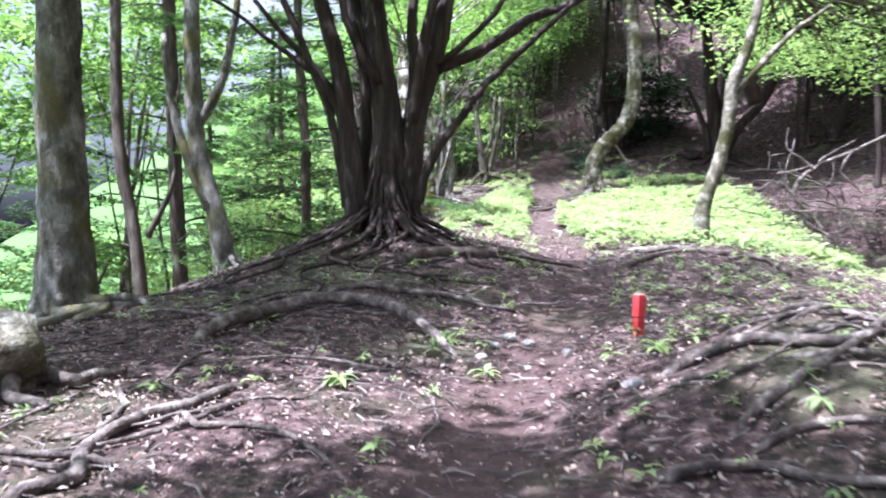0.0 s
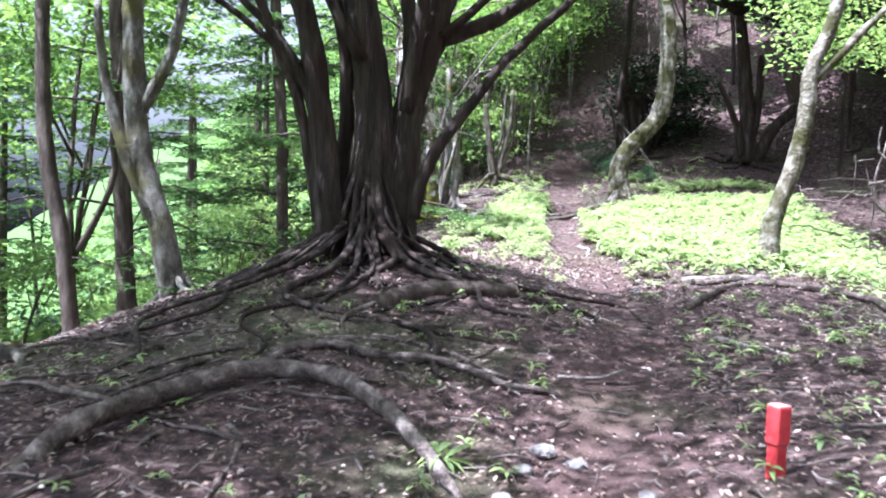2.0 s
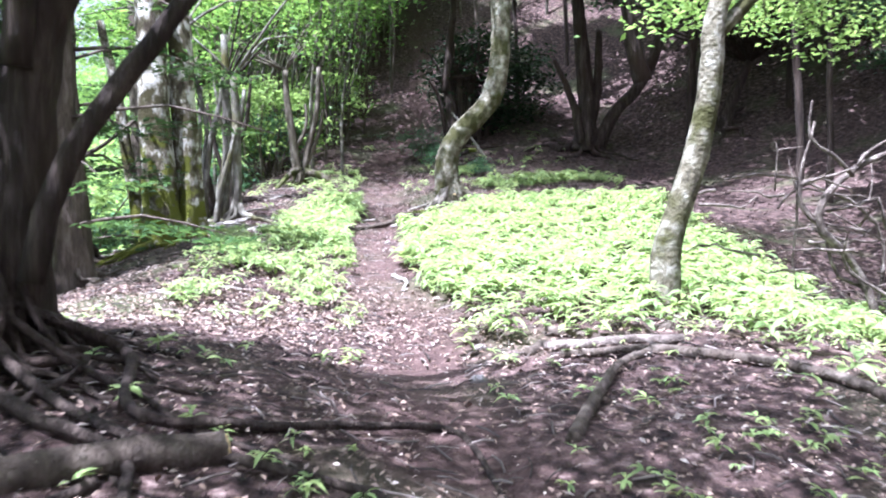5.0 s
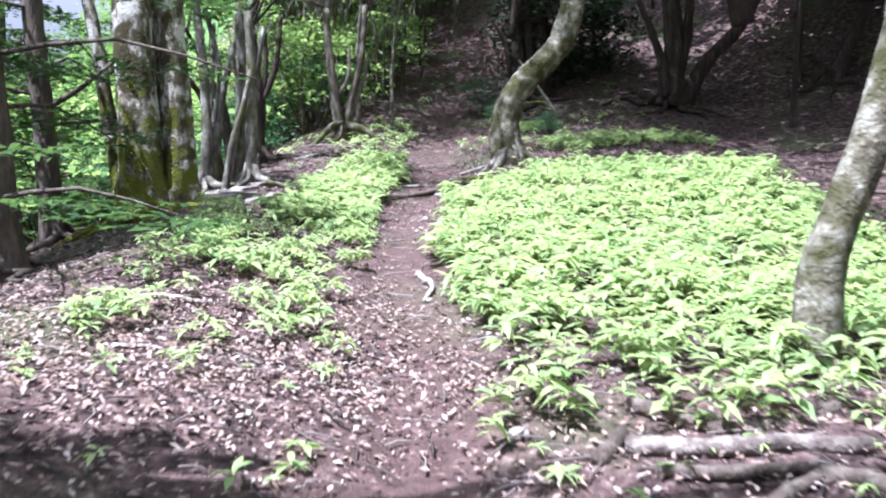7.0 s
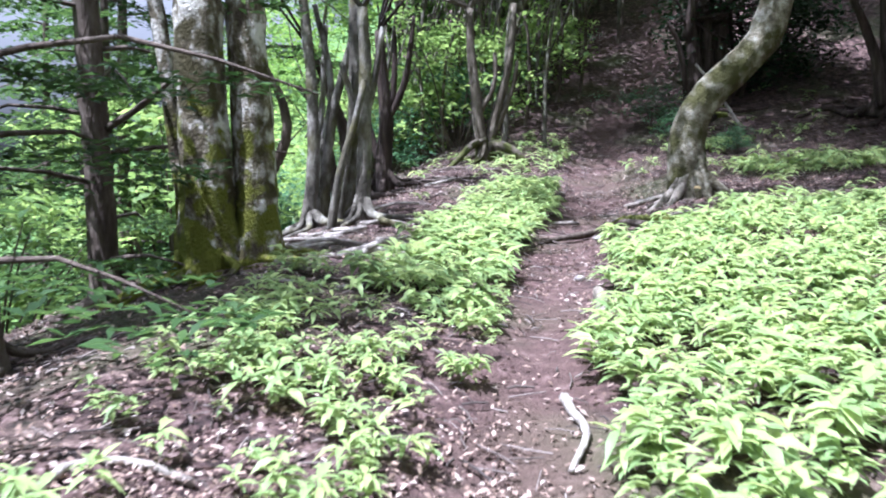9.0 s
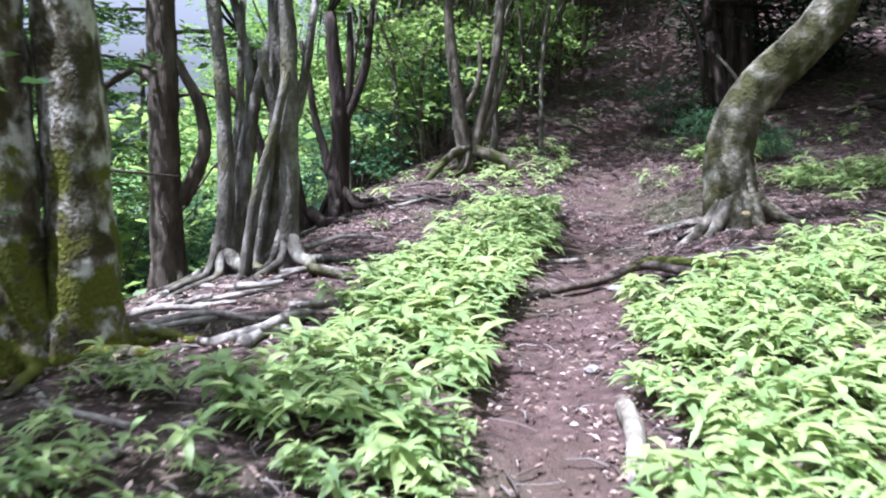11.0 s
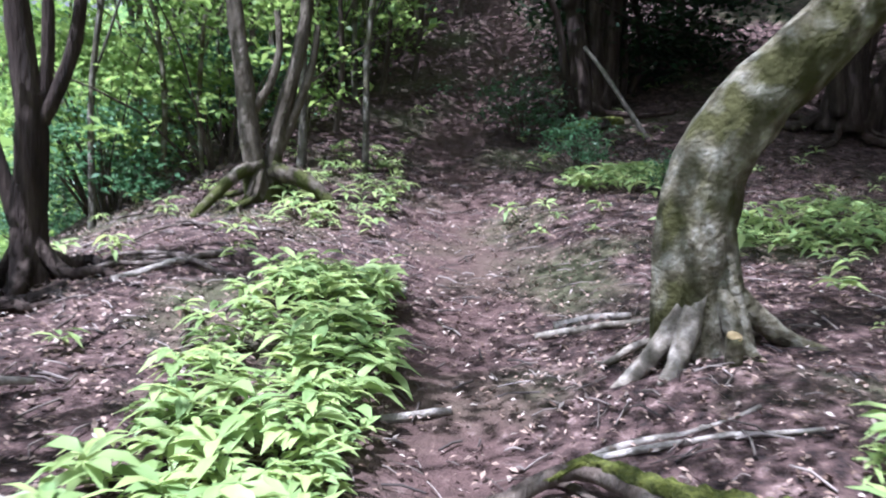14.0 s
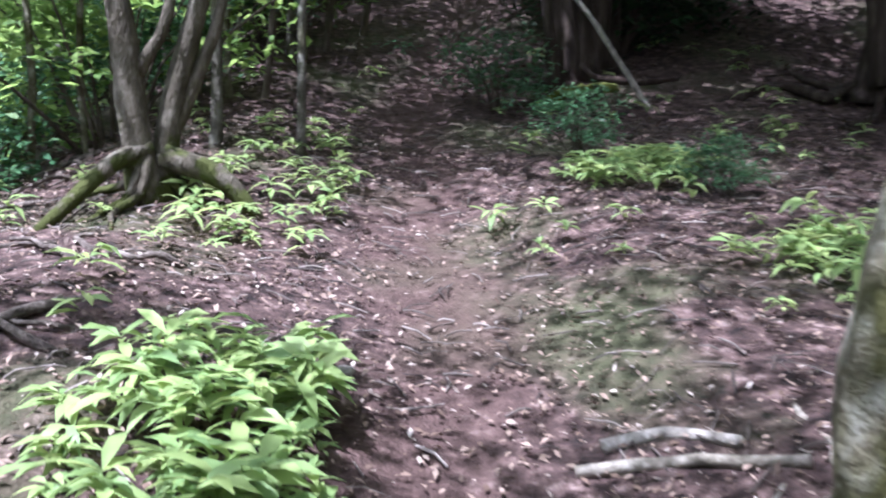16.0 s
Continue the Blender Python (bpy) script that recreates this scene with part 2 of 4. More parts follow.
def curve_points(pts, step):
    """A smooth line through the points, cut into even steps; gives places and the share of the way."""
    p = np.array(pts, float)
    p = np.vstack([2 * p[0] - p[1], p, 2 * p[-1] - p[-2]])
    out = []
    for i in range(1, len(p) - 2):
        a, b, c, d = p[i - 1:i + 3]
        n = max(2, int(np.linalg.norm(c - b) / step))
        for s in np.arange(n) / n:
            out.append(0.5 * (2 * b + (c - a) * s + (2 * a - 5 * b + 4 * c - d) * s * s + (3 * b - a - 3 * c + d) * s ** 3))
    out.append(p[-2])
    return np.array(out), np.linspace(0, 1, len(out))


def tube_arrays(pts, r0, r1, sides=8, step=0.15, rough=0.1, wander=0.0, flare=0.0, flat=1.0):
    """A tapered, uneven limb along a smooth line, closed at both ends."""
    p, s = curve_points(pts, step)
    n = len(p)
    if wander:
        p = p + np.cumsum(rng.normal(0, wander, (n, 3)), 0) * np.minimum(1, 4 * s * (1 - s))[:, None]
    t = np.gradient(p, axis=0)
    t /= np.linalg.norm(t, axis=1)[:, None] + 1e-9
    ref = np.array([0.37, 0.91, 0.2]) if abs(t[:, 2]).mean() > 0.5 else np.array([0, 0, 1.0])
    u = np.cross(t, ref)
    u /= np.linalg.norm(u, axis=1)[:, None] + 1e-9
    v = np.cross(u, t)
    r = r0 + (r1 - r0) * s
    if flare:
        along = np.concatenate([[0], np.cumsum(np.linalg.norm(np.diff(p, axis=0), axis=1))])
        r = r + flare * r0 * np.exp(-along / (1.6 * r0))
    a = np.arange(sides) * 2 * np.pi / sides
    ridge = 1 + rough * rng.normal(0, 1, sides)[None, :] * 0.7 + rough * rng.normal(0, 1, (n, sides)) * 0.6
    if flare:
        ridge = ridge + 0.35 * np.exp(-along / (2.0 * r0))[:, None] * np.cos(a * 4 + 1)[None, :]
    rad = r[:, None] * ridge
    verts = p[:, None, :] + rad[..., None] * (np.cos(a)[None, :, None] * u[:, None, :] + flat * np.sin(a)[None, :, None] * v[:, None, :])
    idx = np.arange(n * sides).reshape(n, sides)
    f = np.stack([idx[:-1], np.roll(idx[:-1], -1, 1), np.roll(idx[1:], -1, 1), idx[1:]], -1).reshape(-1, 4)
    verts = np.vstack([verts.reshape(-1, 3), p[:1], p[-1:]])
    c0, c1 = n * sides, n * sides + 1
    h = sides // 2
    cap = [(c0, idx[0, (2 * i + 2) % sides], idx[0, (2 * i + 1) % sides], idx[0, (2 * i) % sides]) for i in range(h)]
    cap += [(c1, idx[-1, (2 * i) % sides], idx[-1, (2 * i + 1) % sides], idx[-1, (2 * i + 2) % sides]) for i in range(h)]
    return verts, np.vstack([f, np.array(cap)])


def limb(name, parent, mat, pts, r0, r1, label="", **kw):
    v, f = tube_arrays(pts, r0, r1, **kw)
    ob = from_arrays(name, v, f, mat, parent, smooth=True)
    return tagged(ob, label)


def joined(arrays):
    vs, fs, k = [], [], 0
    for v, f in arrays:
        vs.append(v)
        fs.append(np.asarray(f) + k)
        k += len(v)
    return np.vstack(vs), np.vstack(fs)


def leaf_arrays(centres, per, spread, size, flat=0.35, width=0.45, tilt=0.5):
    """Leaves, four corners each, in flattened clumps round the centres."""
    c = np.repeat(np.asarray(centres, float), per, 0)
    n = len(c)
    off = rng.normal(0, 1, (n, 3)) * np.array([spread, spread, spread * flat]) * 0.6
    p = c + off
    ang = rng.uniform(0, 2 * np.pi, n)
    ahead = np.stack([np.cos(ang), np.sin(ang), rng.normal(-0.15, tilt * 0.6, n)], -1)
    ahead /= np.linalg.norm(ahead, axis=1)[:, None]
    up = np.stack([rng.normal(0, tilt, n), rng.normal(0, tilt, n), np.ones(n)], -1)
    side = np.cross(ahead, up)
    side /= np.linalg.norm(side, axis=1)[:, None] + 1e-9
    nrm = np.cross(side, ahead)
    s = size * rng.uniform(0.6, 1.35, n)[:, None]
    v = np.stack([p - ahead * s * 0.5, p + side * s * width * 0.5 + nrm * s * 0.08, p + ahead * s * 0.5 - nrm * s * 0.06, p - side * s * width * 0.5 + nrm * s * 0.08], 1).reshape(-1, 3)
    return v, np.arange(4 * n).reshape(n, 4)


# openings in the canopy: where the sun reaches the ground (x, y, half-lengths)
SUN_SPOTS = [(3.9, 15.4, 2.9, 3.2), (1.5, 14.4, 2.0, 1.3), (0.2, 15.4, 1.4, 1.2), (3.6, 18.5, 1.6, 1.8), (0.7, 26.0, 1.1, 0.7), (2.9, 26.2, 0.8, 0.6), (-0.5, 5.0, 0.7, 0.4), (-1.9, 4.7, 0.8, 0.7), (2.2, 21.9, 0.5, 0.4), (3.6, 27.6, 0.8, 0.5), (1.9, 20.6, 0.5, 1.1), (1.2, 23.6, 0.7, 0.7), (12.5, 35.5, 1.5, 1.0), (0.6, 13.2, 1.5, 1.0), (0.2, 19.8, 0.8, 0.8), (-0.2, 21.2, 0.6, 0.6), (5.7, 34.7, 0.7, 1.0), (6.7, 37.5, 0.8, 1.0), (4.7, 32.8, 0.5, 0.6), (3.6, 32.0, 0.3, 0.8)]


def shades_a_gap(p, margin):
    """True where a leaf clump at p would stand between the sun and one of the openings."""
    p = np.atleast_2d(p)
    s = np.array(TO_SUN)
    k = (p[:, 2] - 1.3) / s[2]
    x, y = p[:, 0] - s[0] * k, p[:, 1] - s[1] * k
    bad = np.zeros(len(p), bool)
    for cx, cy, a, b in SUN_SPOTS:
        bad |= ((x - cx) / (a + margin)) ** 2 + ((y - cy) / (b + margin)) ** 2 < 1
    return bad & (p[:, 2] > 2.2)


def crown(parent, mat, centre, radius, tall, clumps, per=40, spread=0.5, size=0.13, flat=0.35, twigs=None, low=0.0):
    """A crown of leaf clumps with twigs that reach into it from the stem's top."""
    u = rng.normal(0, 1, (clumps, 3))
    u /= np.linalg.norm(u, axis=1)[:, None]
    u *= rng.uniform(0.35, 1, clumps)[:, None] ** 0.6
    c = np.array(centre) + u * np.array([radius, radius, tall])
    c = c[~shades_a_gap(c, 0.6)]
    if low:
        c = c[c[:, 2] > low]
    if not len(c):
        return
    from_arrays("crown", *leaf_arrays(c, per, spread, size, flat), mat, parent)
    if twigs:
        start, tm = twigs
        arr = []
        for q in c[::3]:
            m = (np.array(start) + q) / 2 + rng.normal(0, 0.15, 3) + np.array([0, 0, 0.15])
            arr.append(tube_arrays([start, m, q], 0.03, 0.008, sides=4, step=0.5, rough=0.05))
        from_arrays("branchwork", *joined(arr), tm, parent, smooth=True)


def on_ground(x, y, up=0.0):
    return (float(x), float(y), float(height(x, y)) + up)


def spread_roots(parent, mat, x, y, count, reach, r, start_h=0.35, start_r=0.3, arc=(0, 360), wood=None, sides=6):
    """Surface roots that run out from a trunk and dip under the soil at their ends."""
    for i in range(count):
        a = radians(arc[0] + (arc[1] - arc[0]) * (i + rng.uniform(0.1, 0.9)) / count)
        L = reach * rng.uniform(0.55, 1.2)
        rr = r * rng.uniform(0.6, 1.3)
        pts = [(x + math.cos(a) * start_r * 0.45, y + math.sin(a) * start_r * 0.45, float(height(x, y)) + start_h * rng.uniform(0.7, 1.2))]
        for s in (0.12, 0.35, 0.6, 0.85, 1.0):
            b = a + rng.normal(0, 0.18)
            d = start_r + L * s
            px, py = x + math.cos(b) * d, y + math.sin(b) * d
            up = (start_h * 0.32 if s < 0.2 else rr * (0.9 - 1.9 * max(0, s - 0.5)))
            pts.append(on_ground(px, py, up))
        limb("root", parent, wood or mat, pts, rr, rr * 0.35, sides=sides, step=0.12, rough=0.12, wander=0.006)


def old_tree(label, bark, stems, limbs=(), flare=0.5, roots=0, reach=0.8, root_r=0.05, group="", start_h=0.3, sides=12):
    """A tree out of stems that stand in the ground and limbs that leave them; returns its base."""
    x, y, z = stems[0][0][0]
    t = empty("tree", (x, y, z), label, "tree", group)
    for i, (pts, r0, r1) in enumerate(stems):
        limb("trunk" if i == 0 else "stem", t, bark, pts, r0, r1, sides=sides, rough=0.09, wander=0.004, flare=flare)
    for pts, r0, r1 in limbs:
        limb("branch", t, bark, pts, r0, r1, sides=8, rough=0.09, wander=0.01)
    if roots:
        spread_roots(t, bark, x, y, roots, reach, root_r, start_h=start_h, start_r=stems[0][1])
    return t


# ---- ground ----
def spaced(lo, hi, step, out_lo, out_hi, growth=1.22):
    mid = np.arange(lo, hi + step / 2, step)
    left, right, s, a, b = [], [], step, lo, hi
    while a > out_lo:
        s *= growth
        a -= s
        left.append(a)
    s = step
    while b < out_hi:
        s *= growth
        b += s
        right.append(b)
    return np.concatenate([left[::-1], mid, right])


gx, gy = spaced(-5.5, 8.5, 0.09, -420, 420), spaced(-1, 33, 0.09, -300, 420)
GX, GY = np.meshgrid(gx, gy)
GZ = height(GX, GY)
bumps = sum(a * np.sin(fx * GX + 1.7 * np.sin(fy * GY * 0.6 + k)) * np.sin(fy * GY + 1.3 * np.sin(fx * GX * 0.5 + 2 * k)) for k, (a, fx, fy) in enumerate([(0.012, 5.3, 6.1), (0.009, 11.7, 9.3), (0.006, 19.0, 23.0)]))
GZ = GZ + bumps + rng.normal(0, 0.004, GZ.shape)
gi = np.arange(GX.size).reshape(GX.shape)
ground = from_arrays("ground", np.stack([GX, GY, GZ], -1).reshape(-1, 3), np.stack([gi[:-1, :-1], gi[:-1, 1:], gi[1:, 1:], gi[1:, :-1]], -1).reshape(-1, 4), SOIL, smooth=True)
tagged(ground, "brown forest soil of a ridge with a worn trail", "ground", kind="structure")
tread = ground.data.attributes.new("tread", "FLOAT", "POINT")
wear = np.exp(-(((GX - path_x(GY)) + 0.12 * np.sin(GY * 1.7) + 0.06 * np.sin(GX * 9 + GY * 6)) / 0.42) ** 4)
tread.data.foreach_set("value", wear.ravel().astype(np.float32))

# ---- the old many-stemmed tree on its mound ----
big = old_tree("old dark many-stemmed tree on a skirt of exposed roots", BARK_DARK, [([(-0.7, 11.5, 1.1), (-0.7, 11.5, 1.78), (-0.74, 11.5, 2.75), (-0.85, 11.5, 3.64), (-0.96, 11.5, 4.67), (-1.07, 11.5, 6.08)], 0.25, 0.09),
    ([(-1.06, 11.3, 1.06), (-1.17, 11.3, 1.84), (-1.27, 11.3, 2.72), (-1.42, 11.3, 3.52), (-1.64, 11.3, 4.32), (-1.93, 11.3, 5.63)], 0.16, 0.06),
    ([(-0.52, 11.5, 1.09), (-0.46, 11.5, 1.85), (-0.34, 11.5, 2.75), (-0.09, 11.5, 3.49), (0.08, 11.5, 4.38), (0.34, 11.5, 5.85)], 0.19, 0.08)], [([(-0.64, 11.7, 1.41), (-0.55, 11.7, 2.32), (-0.37, 11.7, 3.23), (-0.41, 11.7, 3.98), (-0.29, 11.7, 4.89)], 0.13, 0.06),
    ([(-0.1, 11.5, 3.34), (0.49, 11.5, 3.56), (1.09, 11.5, 3.97), (1.83, 11.5, 4.3), (2.72, 11.5, 4.9)], 0.085, 0.035),
    ([(-0.31, 11.2, 1.54), (-0.17, 11.2, 2.05), (0.23, 11.2, 2.7), (0.73, 11.2, 3.32), (1.35, 11.2, 3.86), (2.14, 11.2, 4.58)], 0.065, 0.025),
    ([(-1.26, 11.3, 2.65), (-1.64, 11.3, 3.3), (-2.08, 11.3, 3.74), (-2.44, 11.3, 4.18)], 0.07, 0.03),
    ([(-0.89, 11.8, 3.17), (-1.06, 11.8, 4.01), (-1.33, 11.8, 4.99)], 0.09, 0.05),
    ([(-1.25, 11.4, 1.5), (-1.45, 11.4, 2.73), (-1.76, 11.35, 3.54), (-2.09, 11.3, 4.28), (-2.4, 11.3, 5.2)], 0.07, 0.04),
    ([(-1.3, 11.4, 2.6), (-1.65, 11.3, 3.21), (-2.24, 11.2, 3.69), (-2.83, 11.1, 4.09), (-3.5, 11.0, 4.4)], 0.045, 0.018),
    ([(-0.85, 11.3, 3.1), (-1.21, 11.2, 3.76), (-1.36, 11.2, 4.31), (-1.5, 11.1, 5.2)], 0.06, 0.035),
    ([(-0.07, 11.4, 3.36), (0.56, 11.3, 3.84), (0.82, 11.3, 4.31), (1.0, 11.2, 5.1)], 0.045, 0.025),
    ([(-0.4, 11.35, 2.6), (-0.29, 11.3, 3.54), (-0.1, 11.3, 4.35), (0.0, 11.2, 5.3)], 0.08, 0.05),
    ([(-1.08, 11.6, 1.78), (-1.02, 11.6, 2.61), (-1.08, 11.6, 3.51), (-1.38, 11.6, 4.7)], 0.09, 0.05)], flare=0.25)
spread_roots(big, BARK_DARK, -0.75, 11.45, 44, 0.95, 0.034, start_h=0.9, start_r=0.27)
spread_roots(big, BARK_DARK, -0.8, 11.4, 22, 2.6, 0.034, start_h=0.25, start_r=0.6, arc=(150, 345))
crown(big, FRESH, (-1.2, 10.6, 6.6), 4.4, 1.7, 300, per=40, spread=0.55, size=0.14, twigs=((-0.8, 11.4, 5.0), BARK_DARK), low=4.6)

# ---- trees on the west edge, near the start ----
left = old_tree("thick grey lichen-spotted trunk at the slope's edge", BARK_GREY, [([(-4.12, 9.4, 0.01), (-4.12, 9.4, 0.5), (-4.1, 9.4, 1.24), (-4.14, 9.4, 2.45), (-4.15, 9.4, 3.91), (-4.12, 9.4, 5.66)], 0.27, 0.21)], flare=0.7, roots=9, reach=1.2, root_r=0.08, start_h=0.4, sides=16)
# unseen crown, widened and shifted sunward to shade the near ground
crown(left, FRESH, (-3.6, 6.8, 7.6), 5.2, 1.5, 260, twigs=((-4.26, 9.4, 5.5), BARK_GREY), per=40, size=0.17, spread=0.65)
bole = empty("tree_stump", on_ground(-2.75, 5.5), "mossy root bole of a fallen tree in soil", "stump")
limb("bole", bole, BARK_BEND, [on_ground(-2.95, 5.75, -0.1), on_ground(-2.9, 5.65, 0.18), on_ground(-2.82, 5.5, 0.32), on_ground(-2.7, 5.35, 0.2)], 0.3, 0.2, sides=12, rough=0.12, step=0.06)
spread_roots(bole, ROOT_WOOD, -2.75, 5.5, 5, 0.6, 0.05, start_h=0.18, start_r=0.2)
for spec, name in (([([(-4.82, 14.0, -0.35), (-4.95, 14.0, 1.01), (-5.17, 14.0, 2.37), (-5.22, 14.0, 3.73), (-5.24, 14.0, 5.08), (-5.27, 14.0, 7.15)], 0.11, 0.07),
    ([(-4.75, 14.0, 1.1), (-4.4, 14.0, 1.91), (-4.39, 14.0, 2.73), (-4.21, 14.0, 3.82)], 0.05, 0.02)], "slender dark forest tree on the slope"), ([([(-3.3, 13.4, 0.37), (-3.47, 13.4, 1.36), (-3.77, 13.4, 2.4), (-3.84, 13.4, 3.62), (-3.88, 13.4, 5.0), (-3.92, 13.4, 6.89)], 0.17, 0.1),
    ([(-3.79, 13.4, 2.79), (-3.4, 13.4, 3.44), (-3.17, 13.4, 4.22), (-3.07, 13.4, 5.26)], 0.09, 0.04),
    ([(-3.58, 13.3, 1.53), (-3.92, 13.3, 2.31), (-4.17, 13.3, 3.17), (-4.25, 13.3, 4.2)], 0.09, 0.04)], "forked grey tree leaning over the slope")):
    t = old_tree(name, BARK_GREY if "grey" in name else BARK_BROWN, spec[:1], spec[1:], flare=0.4, roots=5, reach=0.7)
    top = spec[0][0][-1]
    crown(t, FRESH, (top[0], top[1], top[2] + 0.5), 2.6, 1.6, 60, twigs=(top, BARK_BROWN))


def conifer_boughs(t, x, y, z0, z1, reach, every=0.28, mat=NEEDLE):
    """Flat, layered boughs with sprays of needles along a straight trunk."""
    cs = []
    z, a = z0, rng.uniform(0, 6)
    while z < z1:
        a += 2.4 + rng.normal(0, 0.3)
        L = reach * (1 - 0.45 * (z - z0) / (z1 - z0)) * rng.uniform(0.6, 1.15)
        tip = np.array([x + math.cos(a) * L, y + math.sin(a) * L, z - 0.12 * L + rng.normal(0, 0.1)])
        mid = np.array([x + math.cos(a) * L * 0.5, y + math.sin(a) * L * 0.5, z + 0.06 * L])
        limb("bough", t, BARK_BROWN, [(x, y, z), mid, tip], 0.025, 0.006, sides=4, step=0.4, rough=0.05)
        for s in np.linspace(0.35, 1.05, 7):
            w = 0.3 * L * (1.1 - abs(s - 0.6))
            for k in (-1, 0, 1):
                cs.append((x + math.cos(a) * L * s - math.sin(a) * w * k * 0.8, y + math.sin(a) * L * s + math.cos(a) * w * k * 0.8, z - 0.12 * L * s * s + 0.05 + rng.normal(0, 0.03)))
        z += every * rng.uniform(0.6, 1.4)
    c = np.array(cs)
    c = c[~shades_a_gap(c, 0.3)]
    from_arrays("crown", *leaf_arrays(c, 12, 0.22, 0.13, 0.12, width=0.32, tilt=0.22), mat, t)


for spec, z0, reach in (([([(-4.66, 15.5, -0.24), (-4.75, 15.5, 1.8), (-4.8, 15.5, 3.3), (-4.85, 15.5, 5.3), (-4.88, 15.5, 7.79)], 0.13, 0.09)], 0.6, 2.4), ([([(-2.58, 16.5, 0.64), (-2.61, 16.5, 2.91), (-2.71, 16.5, 4.51), (-2.76, 16.5, 5.89), (-2.81, 16.5, 8.22)], 0.1, 0.07)], 0.9, 2.1), ([([(-1.76, 19.2, 1.1), (-1.82, 19.2, 2.68), (-1.87, 19.2, 3.89), (-1.89, 19.2, 5.37)], 0.13, 0.1),
    ([(-1.77, 19.2, 2.74), (-1.38, 19.2, 2.99), (-1.07, 19.2, 3.24)], 0.04, 0.02)], 1.6, 2.0), ([([(-1.33, 16.5, 1.0), (-1.39, 16.5, 2.3), (-1.43, 16.5, 3.36), (-1.42, 16.5, 4.39)], 0.2, 0.14)], 1.8, 2.2), ([([(-1.58, 23.2, 1.31), (-1.61, 23.2, 2.51), (-1.62, 23.2, 3.55), (-1.63, 23.2, 4.39), (-1.63, 23.2, 5.77)], 0.16, 0.12),
    ([(-1.6, 23.2, 3.43), (-1.89, 23.2, 3.72), (-2.31, 23.2, 3.44)], 0.06, 0.03),
    ([(-1.44, 23.2, 2.34), (-1.19, 23.2, 3.03), (-1.58, 23.2, 4.05)], 0.08, 0.04)], 3.4, 2.2)):
    t = old_tree("dark conifer with flat layered boughs", BARK_BROWN, spec[:1], spec[1:], flare=0.35, roots=4, reach=0.6, group="conifers on the west slope")
    bx, by, bz = spec[0][0][1]
    conifer_boughs(t, bx, by, z0, bz + 5.5, reach)

# ---- trees along the trail ----
LEAN_LINES = [([(4.01, 13.6, 0.89), (4.08, 13.6, 1.63), (4.27, 13.6, 2.16), (4.44, 13.6, 2.86), (4.51, 13.6, 3.48), (4.76, 13.6, 4.09), (4.93, 13.6, 4.88), (5.15, 13.6, 6.1)], 0.125, 0.06),
    ([(4.52, 13.6, 3.35), (4.94, 13.6, 3.78), (5.42, 13.6, 4.27), (6.03, 13.6, 4.7)], 0.07, 0.03)]
lean = old_tree("slim pale leaning tree in the herb patch", BARK_BEND, LEAN_LINES[:1], LEAN_LINES[1:], flare=0.25, roots=6, reach=0.35, root_r=0.03, start_h=0.12)
crown(lean, SUNLIT_SPRAY, (8.6, 17.6, 5.5), 3.4, 1.3, 130, twigs=((5.4, 13.7, 5.0), BARK_BEND), spread=0.6, per=45)
crown(lean, SUNLIT_SPRAY, (6.3, 15.8, 5.6), 3.2, 1.5, 90, twigs=((5.0, 13.6, 5.2), BARK_BEND), spread=0.6, per=45)
BEND_LINE = [(3.98, 22.6, 1.85), (3.9, 22.6, 2.35), (3.89, 22.6, 2.8), (3.95, 22.6, 3.1), (4.14, 22.6, 3.42), (4.46, 22.6, 3.74), (4.75, 22.6, 4.08), (4.92, 22.6, 4.6), (4.98, 22.6, 5.2), (5.0, 22.6, 6.05), (4.87, 22.6, 7.2), (4.75, 22.7, 8.6), (4.9, 23.2, 10.4)]
bend = old_tree("mossy tree with a sharply bent trunk and root feet", BARK_BEND, [(BEND_LINE, 0.195, 0.14)], flare=0.12, sides=16)
limb("stem", bend, BARK_BEND, [(4.2, 22.48, 1.9), (4.12, 22.5, 2.3), (4.02, 22.55, 2.8), (4.02, 22.6, 3.2)], 0.07, 0.1, sides=10, rough=0.1, flare=0.2)
spread_roots(bend, BARK_BEND, 3.98, 22.55, 4, 0.7, 0.035, start_h=0.25, start_r=0.16, wood=ROOT_PALE, arc=(10, 170))
for toe, r0, rise, bark in (((-0.4, -0.12), 0.075, 0.2, ROOT_PALE), ((-0.26, -0.24), 0.08, 0.24, ROOT_PALE), ((0.16, -0.2), 0.07, 0.24, BARK_BEND), ((0.5, -0.08), 0.075, 0.22, BARK_BEND)):
    limb("root", bend, bark, [(3.96 + toe[0] * 0.15, 22.55 + toe[1] * 0.15, 2.5), on_ground(3.96 + toe[0] * 0.42, 22.55 + toe[1] * 0.42, rise), on_ground(3.96 + toe[0] * 0.75, 22.55 + toe[1] * 0.75, 0.08), on_ground(3.96 + toe[0] * 1.1, 22.55 + toe[1] * 1.1, 0.0), on_ground(3.96 + toe[0] * 1.45, 22.55 + toe[1] * 1.45, -0.06)], r0, r0 * 0.45, sides=10, step=0.05, rough=0.1, label="worn root foot of the tree")
limb("root_stub", bend, BARK_BEND, [on_ground(3.97, 22.24, -0.04), on_ground(3.97, 22.23, 0.07), on_ground(3.965, 22.22, 0.15)], 0.045, 0.042, sides=10, step=0.04)
